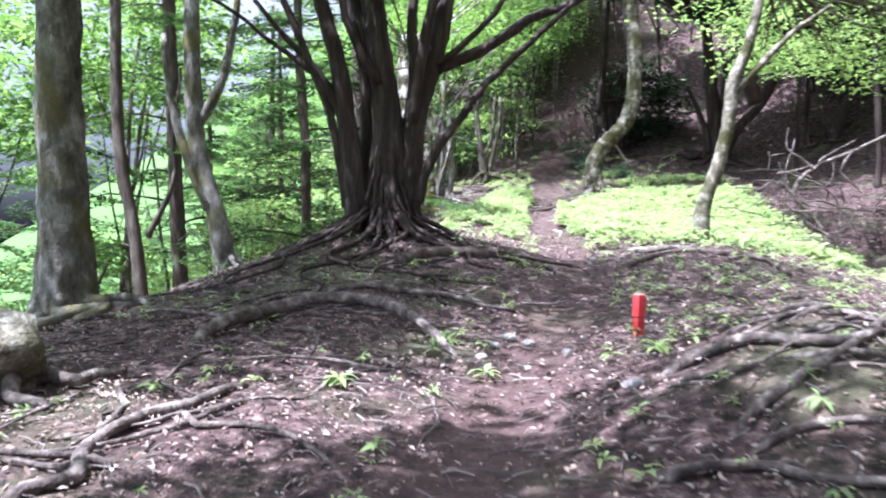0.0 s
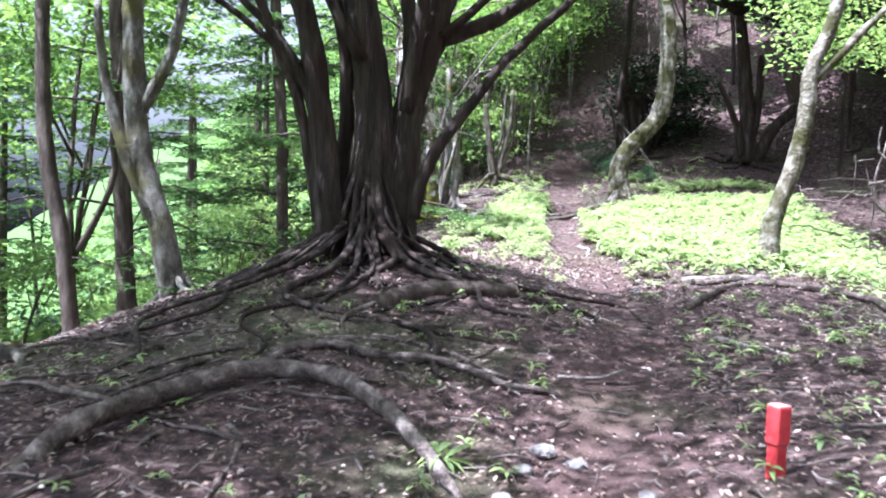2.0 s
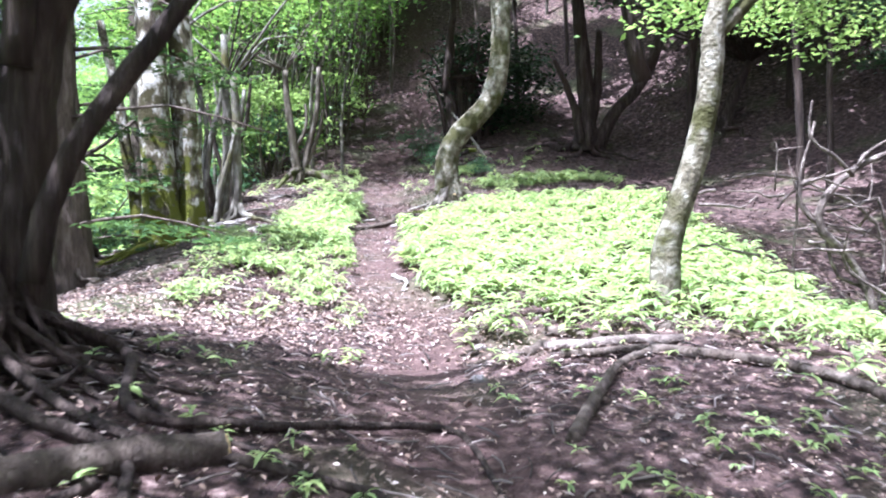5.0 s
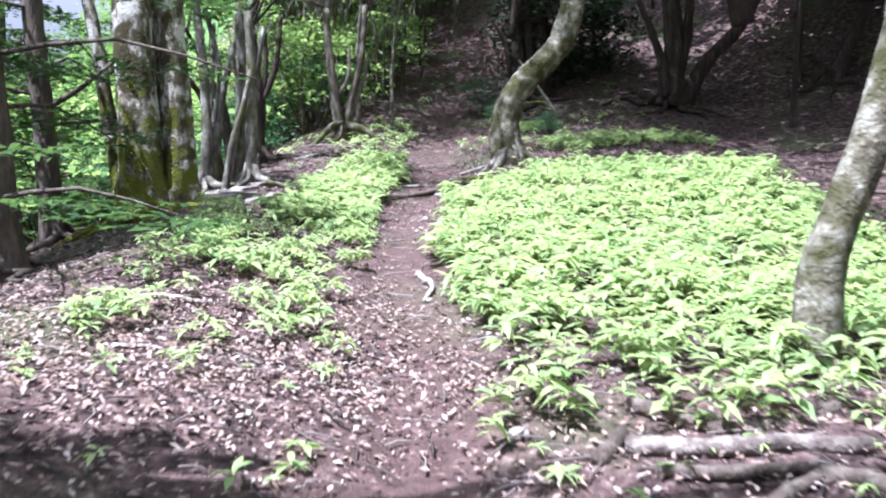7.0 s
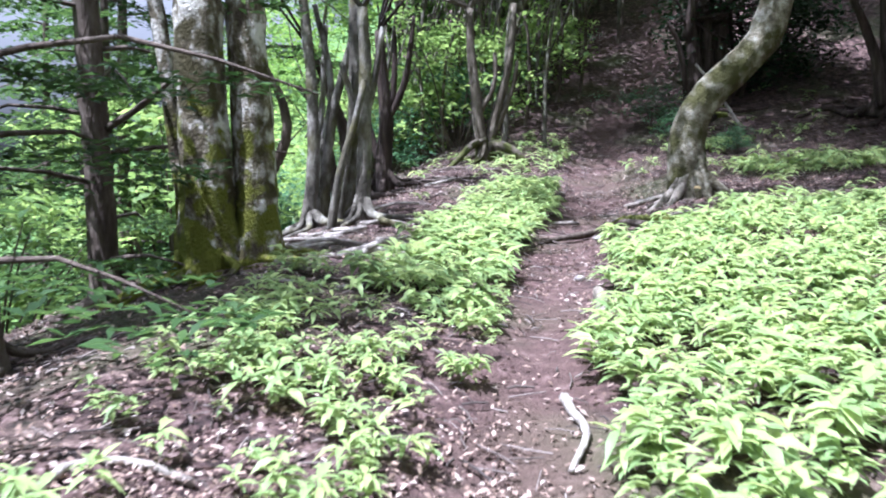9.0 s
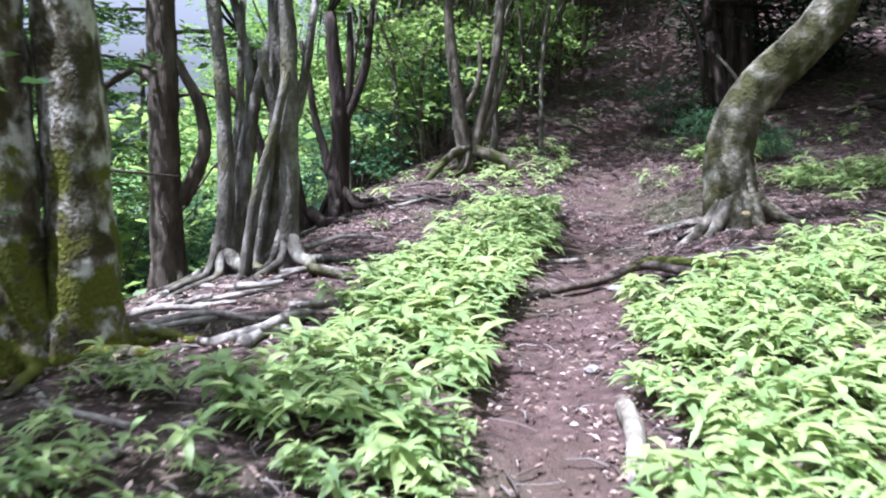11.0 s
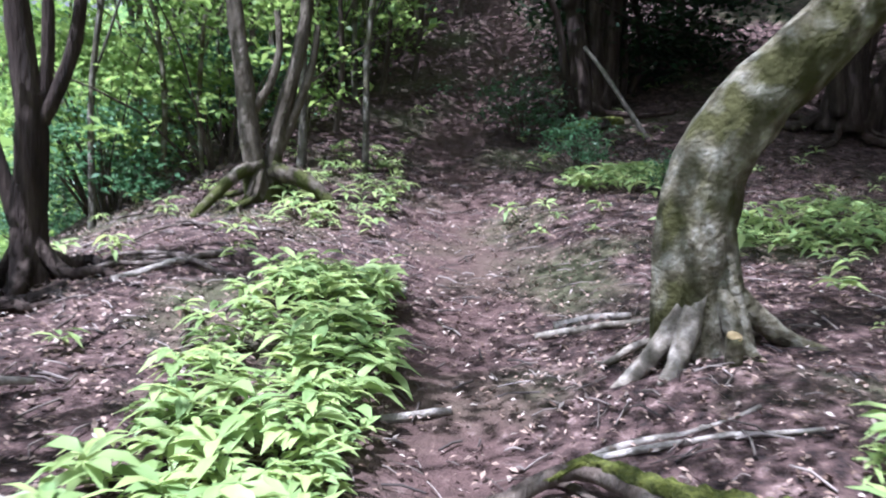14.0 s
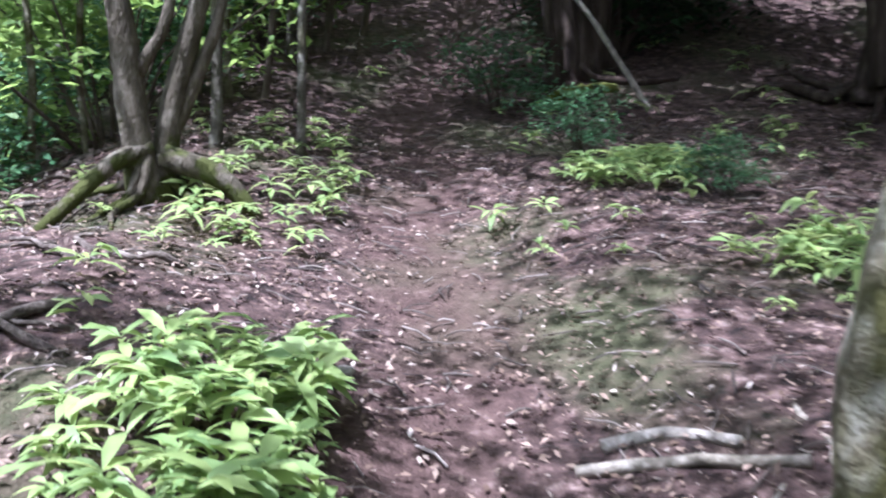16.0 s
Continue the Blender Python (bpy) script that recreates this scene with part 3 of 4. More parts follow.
limb("sawn_face", bend, CUT_WOOD, [on_ground(3.965, 22.22, 0.15), on_ground(3.965, 22.218, 0.154), on_ground(3.965, 22.216, 0.158)], 0.04, 0.038, sides=10, step=0.04, rough=0.02, label="pale sawn face of a root stub")
# crowns out of view, shifted and added to shade the trail and hill
crown(bend, FRESH, (3.6, 22.4, 8.9), 4.0, 1.4, 110, twigs=((4.75, 22.6, 8.4), BARK_BEND))
crown(bend, FRESH, (5.0, 25.2, 11.4), 4.8, 1.4, 210, twigs=((4.9, 23.2, 10.3), BARK_BEND), size=0.2, spread=0.6)
moss = old_tree("twin-trunked pale tree with mossy feet", BARK_MOSS, [([(-0.64, 18.8, 1.43), (-0.7, 18.8, 2.19), (-0.74, 18.8, 3.2), (-0.76, 18.8, 4.03), (-0.78, 18.8, 5.4)], 0.22, 0.18),
    ([(-0.35, 18.95, 1.49), (-0.33, 18.95, 1.9), (-0.34, 18.95, 2.77), (-0.39, 18.95, 3.62), (-0.4, 18.95, 4.24), (-0.52, 18.95, 5.46)], 0.185, 0.15),
    ([(-1.0, 19.4, 1.34), (-1.19, 19.4, 2.67), (-1.31, 19.4, 3.56), (-1.52, 19.4, 4.62)], 0.1, 0.05)], flare=0.55, roots=10, reach=0.7, root_r=0.06, sides=16)
crown(moss, FRESH, (-0.8, 19.4, 7.2), 3.8, 1.5, 100, twigs=((-0.7, 18.8, 5.0), BARK_MOSS), low=5.4, size=0.16)
for spec, name, bark, n in (([([(-0.54, 21.8, 1.62), (-0.52, 21.8, 2.91), (-0.62, 21.8, 4.09), (-0.7, 21.8, 5.02)], 0.08, 0.05),
    ([(-0.42, 21.9, 1.66), (-0.38, 21.9, 2.52), (-0.27, 21.9, 3.3), (-0.01, 21.9, 4.2)], 0.07, 0.04),
    ([(-0.09, 21.6, 1.72), (0.01, 21.6, 2.9), (0.02, 21.6, 4.04), (0.01, 21.6, 4.94)], 0.08, 0.05),
    ([(-0.3, 22.0, 1.69), (-0.44, 22.0, 2.52), (-0.35, 22.0, 3.4), (-0.53, 22.0, 4.37)], 0.05, 0.03),
    ([(-0.04, 21.7, 1.73), (-0.13, 21.7, 2.43), (0.17, 21.7, 3.13), (0.32, 21.7, 4.06)], 0.06, 0.03),
    ([(-0.41, 22.1, 1.67), (-0.55, 22.1, 2.37), (-0.49, 22.1, 3.17), (-0.42, 22.1, 4.15)], 0.05, 0.03)], "clump of slim grey coppice stems", BARK_GREY, 6), ([([(-0.11, 24.7, 2.02), (-0.11, 24.7, 2.66), (-0.08, 24.7, 3.19), (-0.13, 24.7, 3.81), (-0.19, 24.7, 4.53)], 0.15, 0.07),
    ([(-0.09, 24.7, 3.16), (0.18, 24.7, 3.72), (0.27, 24.7, 4.23), (0.33, 24.7, 4.74)], 0.07, 0.03),
    ([(-0.17, 24.7, 2.55), (-0.4, 24.7, 3.34), (-0.54, 24.7, 4.21)], 0.06, 0.03),
    ([(-0.07, 24.7, 3.24), (0.06, 24.7, 3.76), (0.04, 24.7, 4.53)], 0.06, 0.03)], "dark forked tree at the slope's edge", BARK_DARK, 1), ([([(-0.41, 24.2, 1.84), (-0.52, 24.2, 2.66), (-0.61, 24.2, 3.15), (-0.8, 24.2, 3.58), (-1.03, 24.2, 4.11)], 0.13, 0.05),
    ([(-0.58, 23.9, 1.73), (-0.8, 23.9, 2.89), (-0.98, 23.9, 3.36), (-1.2, 23.9, 3.63)], 0.08, 0.04)], "dark leaning double tree", BARK_DARK, 2), ([([(0.16, 21.3, 1.73), (0.17, 21.3, 2.43), (0.17, 21.3, 2.99), (0.17, 21.3, 3.6), (0.15, 21.3, 4.2)], 0.09, 0.06),
    ([(-0.18, 21.2, 1.67), (-0.08, 21.2, 2.37), (0.1, 21.2, 2.99), (0.2, 21.2, 3.41)], 0.05, 0.03),
    ([(-0.18, 21.5, 1.69), (-0.03, 21.5, 2.58), (0.02, 21.5, 3.16), (-0.12, 21.5, 3.63)], 0.05, 0.03)], "clump of slim grey stems", BARK_GREY, 3), ([([(1.33, 27.0, 2.55), (1.22, 27.0, 3.24), (1.17, 27.0, 3.74), (1.09, 27.0, 4.32), (1.02, 27.0, 5.3)], 0.11, 0.06),
    ([(1.41, 27.1, 2.57), (1.44, 27.1, 3.26), (1.58, 27.1, 3.87), (1.71, 27.1, 4.38), (1.79, 27.1, 5.4)], 0.1, 0.05),
    ([(1.24, 27.0, 3.54), (1.43, 27.0, 4.05), (1.47, 27.0, 4.54)], 0.05, 0.03),
    ([(1.47, 27.1, 3.16), (1.73, 27.1, 3.88), (1.86, 27.1, 4.44)], 0.06, 0.03)], "two-stemmed tree on arched mossy roots", BARK_RT, 2)):
    t = old_tree(name, bark, spec[:n], spec[n:], flare=0.3, roots=6, reach=0.7, root_r=0.06)
    if "arched" in name:
        x, y, z = spec[0][0][0]
        limb("root", t, bark, [(x, y, z + 0.5), (x - 0.2, y - 0.15, z + 0.42), (x - 0.4, y - 0.4, z + 0.2), on_ground(x - 0.6, y - 0.7, -0.03)], 0.08, 0.04, sides=8)
        limb("root", t, bark, [(x + 0.1, y, z + 0.45), (x + 0.35, y - 0.1, z + 0.38), (x + 0.55, y - 0.15, z + 0.28), on_ground(x + 0.75, y - 0.2, -0.03)], 0.09, 0.05, sides=8)
    top = spec[0][0][-1]
    crown(t, FRESH, (top[0], top[1], top[2] + 1.2), 2.4, 1.5, 42, twigs=(top, bark), low=3.8)
for spec, name, n, bark in (([([(9.26, 30.0, 3.7), (9.36, 30.0, 4.91), (9.25, 30.0, 6.25), (9.06, 30.0, 8.24)], 0.27, 0.16),
    ([(9.54, 30.0, 3.7), (10.15, 30.0, 4.79), (10.85, 30.0, 5.48), (11.32, 30.0, 6.3), (11.77, 30.0, 7.66)], 0.19, 0.12),
    ([(9.1, 29.8, 3.93), (8.79, 29.8, 5.14), (8.34, 29.8, 6.19)], 0.14, 0.06),
    ([(9.38, 30.0, 4.23), (9.63, 30.0, 5.45), (9.72, 30.0, 7.07)], 0.16, 0.08)], "large dark many-stemmed tree on the hillside", 2, BARK_DARK), ([([(5.94, 31.7, 3.86), (5.80, 31.7, 5.16), (5.64, 31.7, 5.94)], 0.17, 0.12),
    ([(6.31, 31.9, 3.97), (6.38, 31.9, 5.29), (6.42, 31.9, 6.17)], 0.2, 0.12),
    ([(6.14, 31.8, 3.92), (6.09, 31.8, 5.46), (5.99, 31.8, 6.38)], 0.18, 0.1),
    ([(5.68, 31.4, 3.76), (5.44, 31.4, 5.24), (5.13, 31.4, 5.85)], 0.08, 0.04)], "dense evergreen clump beside the trail, leaves darkened for shade", 4, BARK_DARK), ([([(13.14, 29.6, 4.09), (13.46, 29.6, 4.99), (14.05, 29.6, 6.19)], 0.22, 0.12),
    ([(9.73, 27.0, 5.17), (9.55, 27.0, 5.91), (9.29, 27.0, 7.07)], 0.25, 0.15)], "dark tree on the brown hillside", 1, BARK_DARK)):
    t = old_tree(name, bark, spec[:n], spec[n:], flare=0.4, roots=7, reach=1.2, root_r=0.09)
    top = spec[0][0][-1]
    if "clump" in name:
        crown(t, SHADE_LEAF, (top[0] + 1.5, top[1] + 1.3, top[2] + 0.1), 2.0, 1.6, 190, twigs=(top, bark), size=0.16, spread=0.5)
        # upper crown and its stem: unseen, added to shade the hillside
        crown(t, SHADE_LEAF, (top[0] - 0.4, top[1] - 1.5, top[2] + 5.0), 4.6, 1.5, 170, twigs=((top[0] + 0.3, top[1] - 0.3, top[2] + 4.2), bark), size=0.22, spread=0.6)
        limb("stem", t, bark, [(top[0], top[1], top[2] - 0.4), (top[0] + 0.2, top[1] - 0.1, top[2] + 1.8), (top[0] + 0.3, top[1] - 0.3, top[2] + 4.2)], 0.13, 0.06, sides=8, rough=0.1, wander=0.01)
        x, y, z = spec[0][0][0]
        for k in range(9):
            u, w = x + rng.uniform(-0.2, 1.1), y + rng.uniform(-0.1, 1.0)
            limb("stem", t, bark, [on_ground(u, w, -0.1), (u + rng.normal(0, 0.15), w, z + 1.3), (u + rng.normal(0.1, 0.5), w + 0.1, z + 3.2)], rng.uniform(0.04, 0.09), 0.03, sides=7, rough=0.1, wander=0.01)
    else:
        # wide high crown, placed to keep sun and sky off the hill
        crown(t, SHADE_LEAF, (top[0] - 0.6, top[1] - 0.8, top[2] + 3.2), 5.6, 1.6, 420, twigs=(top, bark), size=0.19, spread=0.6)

# ---- the wood beyond: a few kinds, each built once ----
def slim_tree(label, bark, leaf, tall, lean_by, r, clumps, size):
    t = empty("tree", (0, 0, 0), label, "tree", "slim trees of the wood")
    top = (lean_by, 0.3, tall)
    limb("trunk", t, bark, [(0, 0, -0.4), (0.05, 0.02, tall * 0.3), (lean_by * 0.5, 0.1, tall * 0.65), top], r, r * 0.45, sides=7, step=0.5, rough=0.08, wander=0.03, flare=0.4)
    for k in range(3):
        a = k * 2.1 + 0.4
        h = tall * (0.3 + 0.14 * k)
        limb("branch", t, bark, [(lean_by * 0.2 * k, 0.03, h), (math.cos(a) * 0.5, math.sin(a) * 0.5, h + 1.1), (math.cos(a) * 0.9, math.sin(a) * 0.9, h + 2.6)], r * 0.45, r * 0.15, sides=5, step=0.5)
    u = rng.normal(0, 1, (clumps, 3))
    u /= np.linalg.norm(u, axis=1)[:, None]
    c = np.array([lean_by, 0.2, tall]) + u * np.array([2.6, 2.6, 1.9]) * rng.uniform(0.4, 1, clumps)[:, None]
    from_arrays("crown", *leaf_arrays(c, 34, 0.55, size, 0.3), leaf, t)
    return t


def slope_conifer(label):
    t = empty("tree", (0, 0, 0), label, "tree", "conifers of the wood")
    limb("trunk", t, BARK_BROWN, [(0, 0, -0.4), (0.04, 0, 4), (0, 0.05, 9)], 0.15, 0.05, sides=7, step=0.6, rough=0.06, flare=0.3)
    arr, cs, z, a = [], [], 1.2, 0.0
    while z < 9:
        a += 2.4
        L = (2.3 - 0.16 * z) * rng.uniform(0.75, 1.2)
        tip = (math.cos(a) * L, math.sin(a) * L, z - 0.2 * L)
        arr.append(tube_arrays([(0, 0, z), (tip[0] / 2, tip[1] / 2, z + 0.05), tip], 0.022, 0.006, sides=3 + 1, step=0.6))
        for s in np.linspace(0.3, 1.05, 6):
            for k in (-1, 0, 1):
                w = 0.28 * L * k
                cs.append((math.cos(a) * L * s - math.sin(a) * w, math.sin(a) * L * s + math.cos(a) * w, z - 0.2 * L * s * s))
        z += 0.24
    from_arrays("branchwork", *joined(arr), BARK_BROWN, t, smooth=True)
    from_arrays("crown", *leaf_arrays(cs, 9, 0.26, 0.17, 0.12, width=0.4, tilt=0.22), NEEDLE, t)
    return t


def bush(label, leaf, wide, tall, clumps, size):
    t = empty("bush", (0, 0, 0), label, "bush", "bushes of the wood")
    arr = []
    c = np.stack([rng.normal(0, wide * 0.5, clumps), rng.normal(0, wide * 0.5, clumps), rng.uniform(0.25, 1, clumps) * tall], -1)
    for q in c[::4]:
        arr.append(tube_arrays([(q[0] * 0.1, q[1] * 0.1, -0.2), q * np.array([0.5, 0.5, 0.6]), q], 0.025, 0.006, sides=4, step=0.4))
    from_arrays("branchwork", *joined(arr), BARK_BROWN, t, smooth=True)
    from_arrays("crown", *leaf_arrays(c, 30, 0.34, size, 0.35), leaf, t)
    return t


KINDS = {
    "slim": [slim_tree("slim grey forest tree with a light green crown", BARK_GREY, FRESH, 7.5, 0.7, 0.06, 75, 0.2), slim_tree("slim brown forest tree with a green crown", BARK_BROWN, FRESH, 6.5, -0.6, 0.075, 75, 0.2), slim_tree("slender pale forest sapling with thin crown", BARK_BEND, FRESH, 5.2, 0.5, 0.035, 50, 0.18)],
    "pole": [slim_tree("thin grey pole-like tree with a sparse crown", BARK_GREY, FRESH, 6.2, 0.9, 0.05, 24, 0.15), slim_tree("thin dark pole-like tree with a sparse crown", BARK_BROWN, FRESH, 5.4, -0.5, 0.06, 24, 0.15), slim_tree("thin pale leaning sapling of the ridge", BARK_BEND, FRESH, 4.6, 1.1, 0.035, 18, 0.14)],
    "tall": [slim_tree("tall dark tree with a dense crown, added for shade", BARK_DARK, FRESH, 9.5, 0.6, 0.075, 75, 0.36)],
    "conifer": [slope_conifer("tall dark conifer with drooping layered boughs")],
    "bush": [bush("leafy bush on the slope in a sunlit light green", SUNLIT_SPRAY, 1.5, 2.4, 60, 0.15), bush("bluish green broad-leaved shrub", SHRUB, 1.0, 1.5, 45, 0.13)],
}
used = {}


def plant(kind, i, x, y, scale=1.0, turn=None, sink=0.0):
    proto = KINDS[kind][i]
    turn = rng.uniform(0, 360) if turn is None else turn
    m = pose(x, y, float(height(x, y)) - sink, 0, 0, turn)
    if proto.name not in used:
        used[proto.name] = True
        proto.scale = (scale,) * 3
        proto.matrix_basis = m @ Matrix.Diagonal((scale, scale, scale, 1))
        return proto
    old = tuple(proto.scale)
    proto.scale = (scale,) * 3
    c = copy_thing(proto, m)
    proto.scale = old
    return c


def scatter(kind, choices, box, count, keep, scale=(0.8, 1.25), gap=0.9, taken=[]):
    made = 0
    for _ in range(count * 12):
        if made == count:
            break
        x, y = rng.uniform(box[0], box[1]), rng.uniform(box[2], box[3])
        d = x - float(path_x(y))
        if not keep(x, y, d) or any((x - a) ** 2 + (y - b) ** 2 < gap * gap for a, b in taken):
            continue
        s = rng.uniform(*scale)
        i = int(rng.choice(choices))
        if kind != "bush" and shades_a_gap(np.array([[x, y, float(height(x, y)) + h * s] for h in (4.0, 5.5, 7.0, 8.5)]), 2.6 * s).any():
            continue
        taken.append((x, y))
        plant(kind, i, x, y, s)
        made += 1


# ridge trees, after tall, mostly unseen ones added to shade the start and hillside
for x, y in ((6.2, 0.5), (7.2, 3.6), (8.6, 7.2), (9.5, 10.5), (-7.0, 4.6), (-3.6, -3.2), (3.4, -2.2), (5.5, -5.0), (-6.5, -3.0), (4.4, 1.2), (-2.7, 0.5), (2.6, 0.2), (-1.6, -2.6), (-1.0, -1.3), (-6.0, 6.6)):
    plant("tall", 0, x, y, rng.uniform(0.85, 1.05))
for x, y in ((8.6, 34.5), (12.5, 30.0), (10.8, 36.0), (14.0, 33.0), (12.0, 24.0)):
    plant("tall", 0, x, y, rng.uniform(1.1, 1.3))
scatter("tall", [0], (9.5, 30, 10, 50), 42, lambda x, y, d: d > 6, gap=2.6, scale=(1.0, 1.35))
scatter("slim", [0, 1, 2], (-6, 7, 27.5, 48), 30, lambda x, y, d: (d < -1.7) & (d > -9) & ((y > 30) | (d > -3.2)), gap=0.6)
scatter("slim", [0, 1, 2], (-2, 6, 31, 48), 12, lambda x, y, d: (d < -1.6) & (d > -4.5), gap=0.5, scale=(0.7, 1.1))
scatter("slim", [0, 1], (-12, -2, 8, 27), 10, lambda x, y, d: d < -6.3, gap=1.6)
scatter("conifer", [0], (-18, -3, 6, 40), 20, lambda x, y, d: d < -6.5, gap=2.2)
scatter("bush", [0, 0, 1], (-18, -3, 8, 40), 60, lambda x, y, d: d < -7.5 - 3.0 * (y < 17), gap=1.1, scale=(0.8, 1.4))
scatter("slim", [0, 1, 2], (9, 28, 33, 55), 18, lambda x, y, d: d > 4.5, gap=2.0)
scatter("bush", [1], (12, 24, 12, 40), 6, lambda x, y, d: d > 9.0, gap=1.8)
scatter("slim", [0, 1], (-16, 40, 48, 75), 50, lambda x, y, d: True, gap=2.2, scale=(1.0, 1.6))
scatter("bush", [0, 0, 1], (-12, 2, 25, 50), 40, lambda x, y, d: d < -5.2, gap=1.0, scale=(0.9, 1.6))
scatter("bush", [0], (-40, -14, 4, 60), 90, lambda x, y, d: True, gap=2.4, scale=(1.6, 3.0))
for _ in range(85):
    y = rng.uniform(28.5, 46)
    plant("pole", int(rng.choice([0, 1, 2])), float(path_x(y)) - rng.uniform(1.1, 5.5), y, rng.uniform(0.75, 1.25), turn=rng.normal(0, 50))
scatter("slim", [0, 1, 2], (-2, 14, 39, 52), 34, lambda x, y, d: abs(d) > 1.3, gap=0.9, scale=(0.8, 1.2))
scatter("bush", [1, 0], (-4, 4, 29, 44), 22, lambda x, y, d: (d < -2.6) & (d > -7), gap=0.9, scale=(0.7, 1.1))
for x, y, s in ((4.75, 30.7, 0.6), (4.9, 28.2, 0.4), (5.5, 26.6, 0.3)):
    plant("bush", 1, x, y, s)

# ---- roots, logs and branches on the ground ----
def fallen(name, label, spec, mat, sides=8, ends=None, category="branch", rough=0.1, wander=0.004):
    pts, r0, r1 = spec[0]
    base = empty(name, pts[0], label, category)
    limb("wood", base, mat, pts, r0, r1, sides=sides, step=0.1, rough=rough, wander=wander)
    if ends:
        p = np.array(pts[-1])
        d = p - np.array(pts[-2])
        d /= np.linalg.norm(d)
        limb("cut_end", base, ends, [p - d * 0.004, p + d * 0.003, p + d * 0.006], r1 * 0.97, r1 * 0.94, sides=12, step=0.1, rough=0.0, label="pale sawn end of the log")
    return base


fallen("log", "short sawn log with a cut end on soil", [([(-0.5, 9.57, 0.85), (-0.23, 9.92, 0.92), (0.2, 10.14, 0.93), (0.62, 10.33, 0.9)], 0.075, 0.07)], BARK_BROWN, 12, CUT_WOOD, "log")
fallen("log", "thin dead log lying on leaf litter", [([(2.49, 18.72, 1.47), (2.48, 18.29, 1.45), (2.42, 17.76, 1.42)], 0.05, 0.05)], ROOT_PALE, 10, None, "log")
fallen("log", "weathered dead log at the herb patch edge", [([(2.7, 12.67, 0.9), (2.96, 12.52, 0.93), (3.28, 12.49, 0.95), (3.63, 12.42, 0.95)], 0.045, 0.04)], ROOT_WOOD, 10, None, "log")
for spec, r in (([([(-1.83, 7.12, 0.41), (-1.58, 7.75, 0.45), (-1.18, 8.08, 0.53), (-0.7, 7.99, 0.51), (-0.36, 7.5, 0.45), (-0.06, 6.99, 0.31)], 0.09, 0.06)], 1), ([([(-1.83, 3.77, 0.04), (-1.69, 3.95, 0.04), (-1.82, 4.41, 0.08), (-1.69, 4.86, 0.14), (-1.49, 5.04, 0.16), (-1.33, 5.45, 0.19)], 0.055, 0.04)], 1), ([([(-1.45, 4.89, 0.13), (-1.33, 4.7, 0.11), (-1.09, 4.71, 0.11), (-0.78, 4.51, 0.09), (-0.53, 4.17, 0.05)], 0.03, 0.015)], 0), ([([(-1.13, 8.47, 0.56), (-0.85, 8.83, 0.65), (-0.33, 8.88, 0.65), (0.07, 8.73, 0.59), (0.31, 8.42, 0.51), (0.58, 8.19, 0.45)], 0.035, 0.02)], 0), ([([(-1.1, 8.6, 0.6), (-0.75, 8.71, 0.63), (-0.43, 8.55, 0.57), (-0.1, 8.58, 0.56), (0.2, 8.37, 0.51), (0.43, 8.14, 0.46), (0.68, 8.11, 0.44)], 0.05, 0.025)], 1), ([([(1.4, 5.15, 0.37), (1.63, 5.15, 0.48), (1.81, 4.99, 0.55), (2.03, 4.69, 0.57), (2.26, 4.65, 0.59), (2.58, 5.05, 0.64)], 0.05, 0.03)], 1), ([([(1.39, 4.89, 0.34), (1.57, 4.68, 0.4), (1.7, 4.7, 0.45)], 0.03, 0.015)], 0), ([([(1.5, 4.2, 0.28), (1.75, 4.35, 0.4), (2.02, 4.46, 0.51), (2.4, 4.75, 0.6)], 0.04, 0.02)], 0), ([([(1.04, 3.82, 0.1), (1.26, 3.81, 0.13), (1.44, 3.7, 0.15), (1.54, 3.54, 0.14), (1.76, 3.44, 0.16)], 0.045, 0.03)], 1), ([([(1.47, 3.92, 0.2), (1.67, 3.96, 0.27), (1.99, 3.89, 0.32)], 0.035, 0.02)], 0)):
    pts = [np.array(p) for p in spec[0][0]]
    head, tail = pts[0] + (pts[0] - pts[1]) * 0.7, pts[-1] + (pts[-1] - pts[-2]) * 0.7
    pts = [on_ground(head[0], head[1], -0.09)] + [tuple(p) for p in pts] + [on_ground(tail[0], tail[1], -0.07)]
    spec = [(pts, spec[0][1] * 0.78, spec[0][2] * 0.7)]
    fallen("root", "thick exposed root across the trodden soil" if r else "thin exposed root on the trodden soil", spec, ROOT_WOOD, category="root", rough=0.14)
for spec in ([([(2.24, 10.75, 0.74), (2.93, 11.91, 0.87), (3.3, 12.2, 0.93)], 0.05, 0.035)], [([(3.28, 12.21, 0.93), (3.79, 11.86, 0.89), (4.14, 11.44, 0.83), (4.17, 10.88, 0.75), (4.11, 10.3, 0.66)], 0.05, 0.04)], [([(2.85, 13.11, 0.96), (3.18, 12.73, 0.96), (3.76, 12.88, 0.99)], 0.05, 0.04)], [([(2.72, 12.38, 0.89), (2.97, 12.28, 0.91), (3.25, 12.26, 0.93), (3.51, 12.17, 0.92)], 0.04, 0.03)], [([(2.54, 12.54, 0.88), (2.71, 12.78, 0.91)], 0.05, 0.045)], [([(2.01, 21.04, 1.7), (2.38, 21.43, 1.72), (2.71, 21.61, 1.75), (2.95, 21.63, 1.8), (3.09, 21.14, 1.82)], 0.035, 0.02)]):
    fallen("fallen_branch", "dead grey-brown branch lying on the ground", [(spec[0][0], spec[0][1] * 0.8, spec[0][2] * 0.8)], BARK_BROWN)
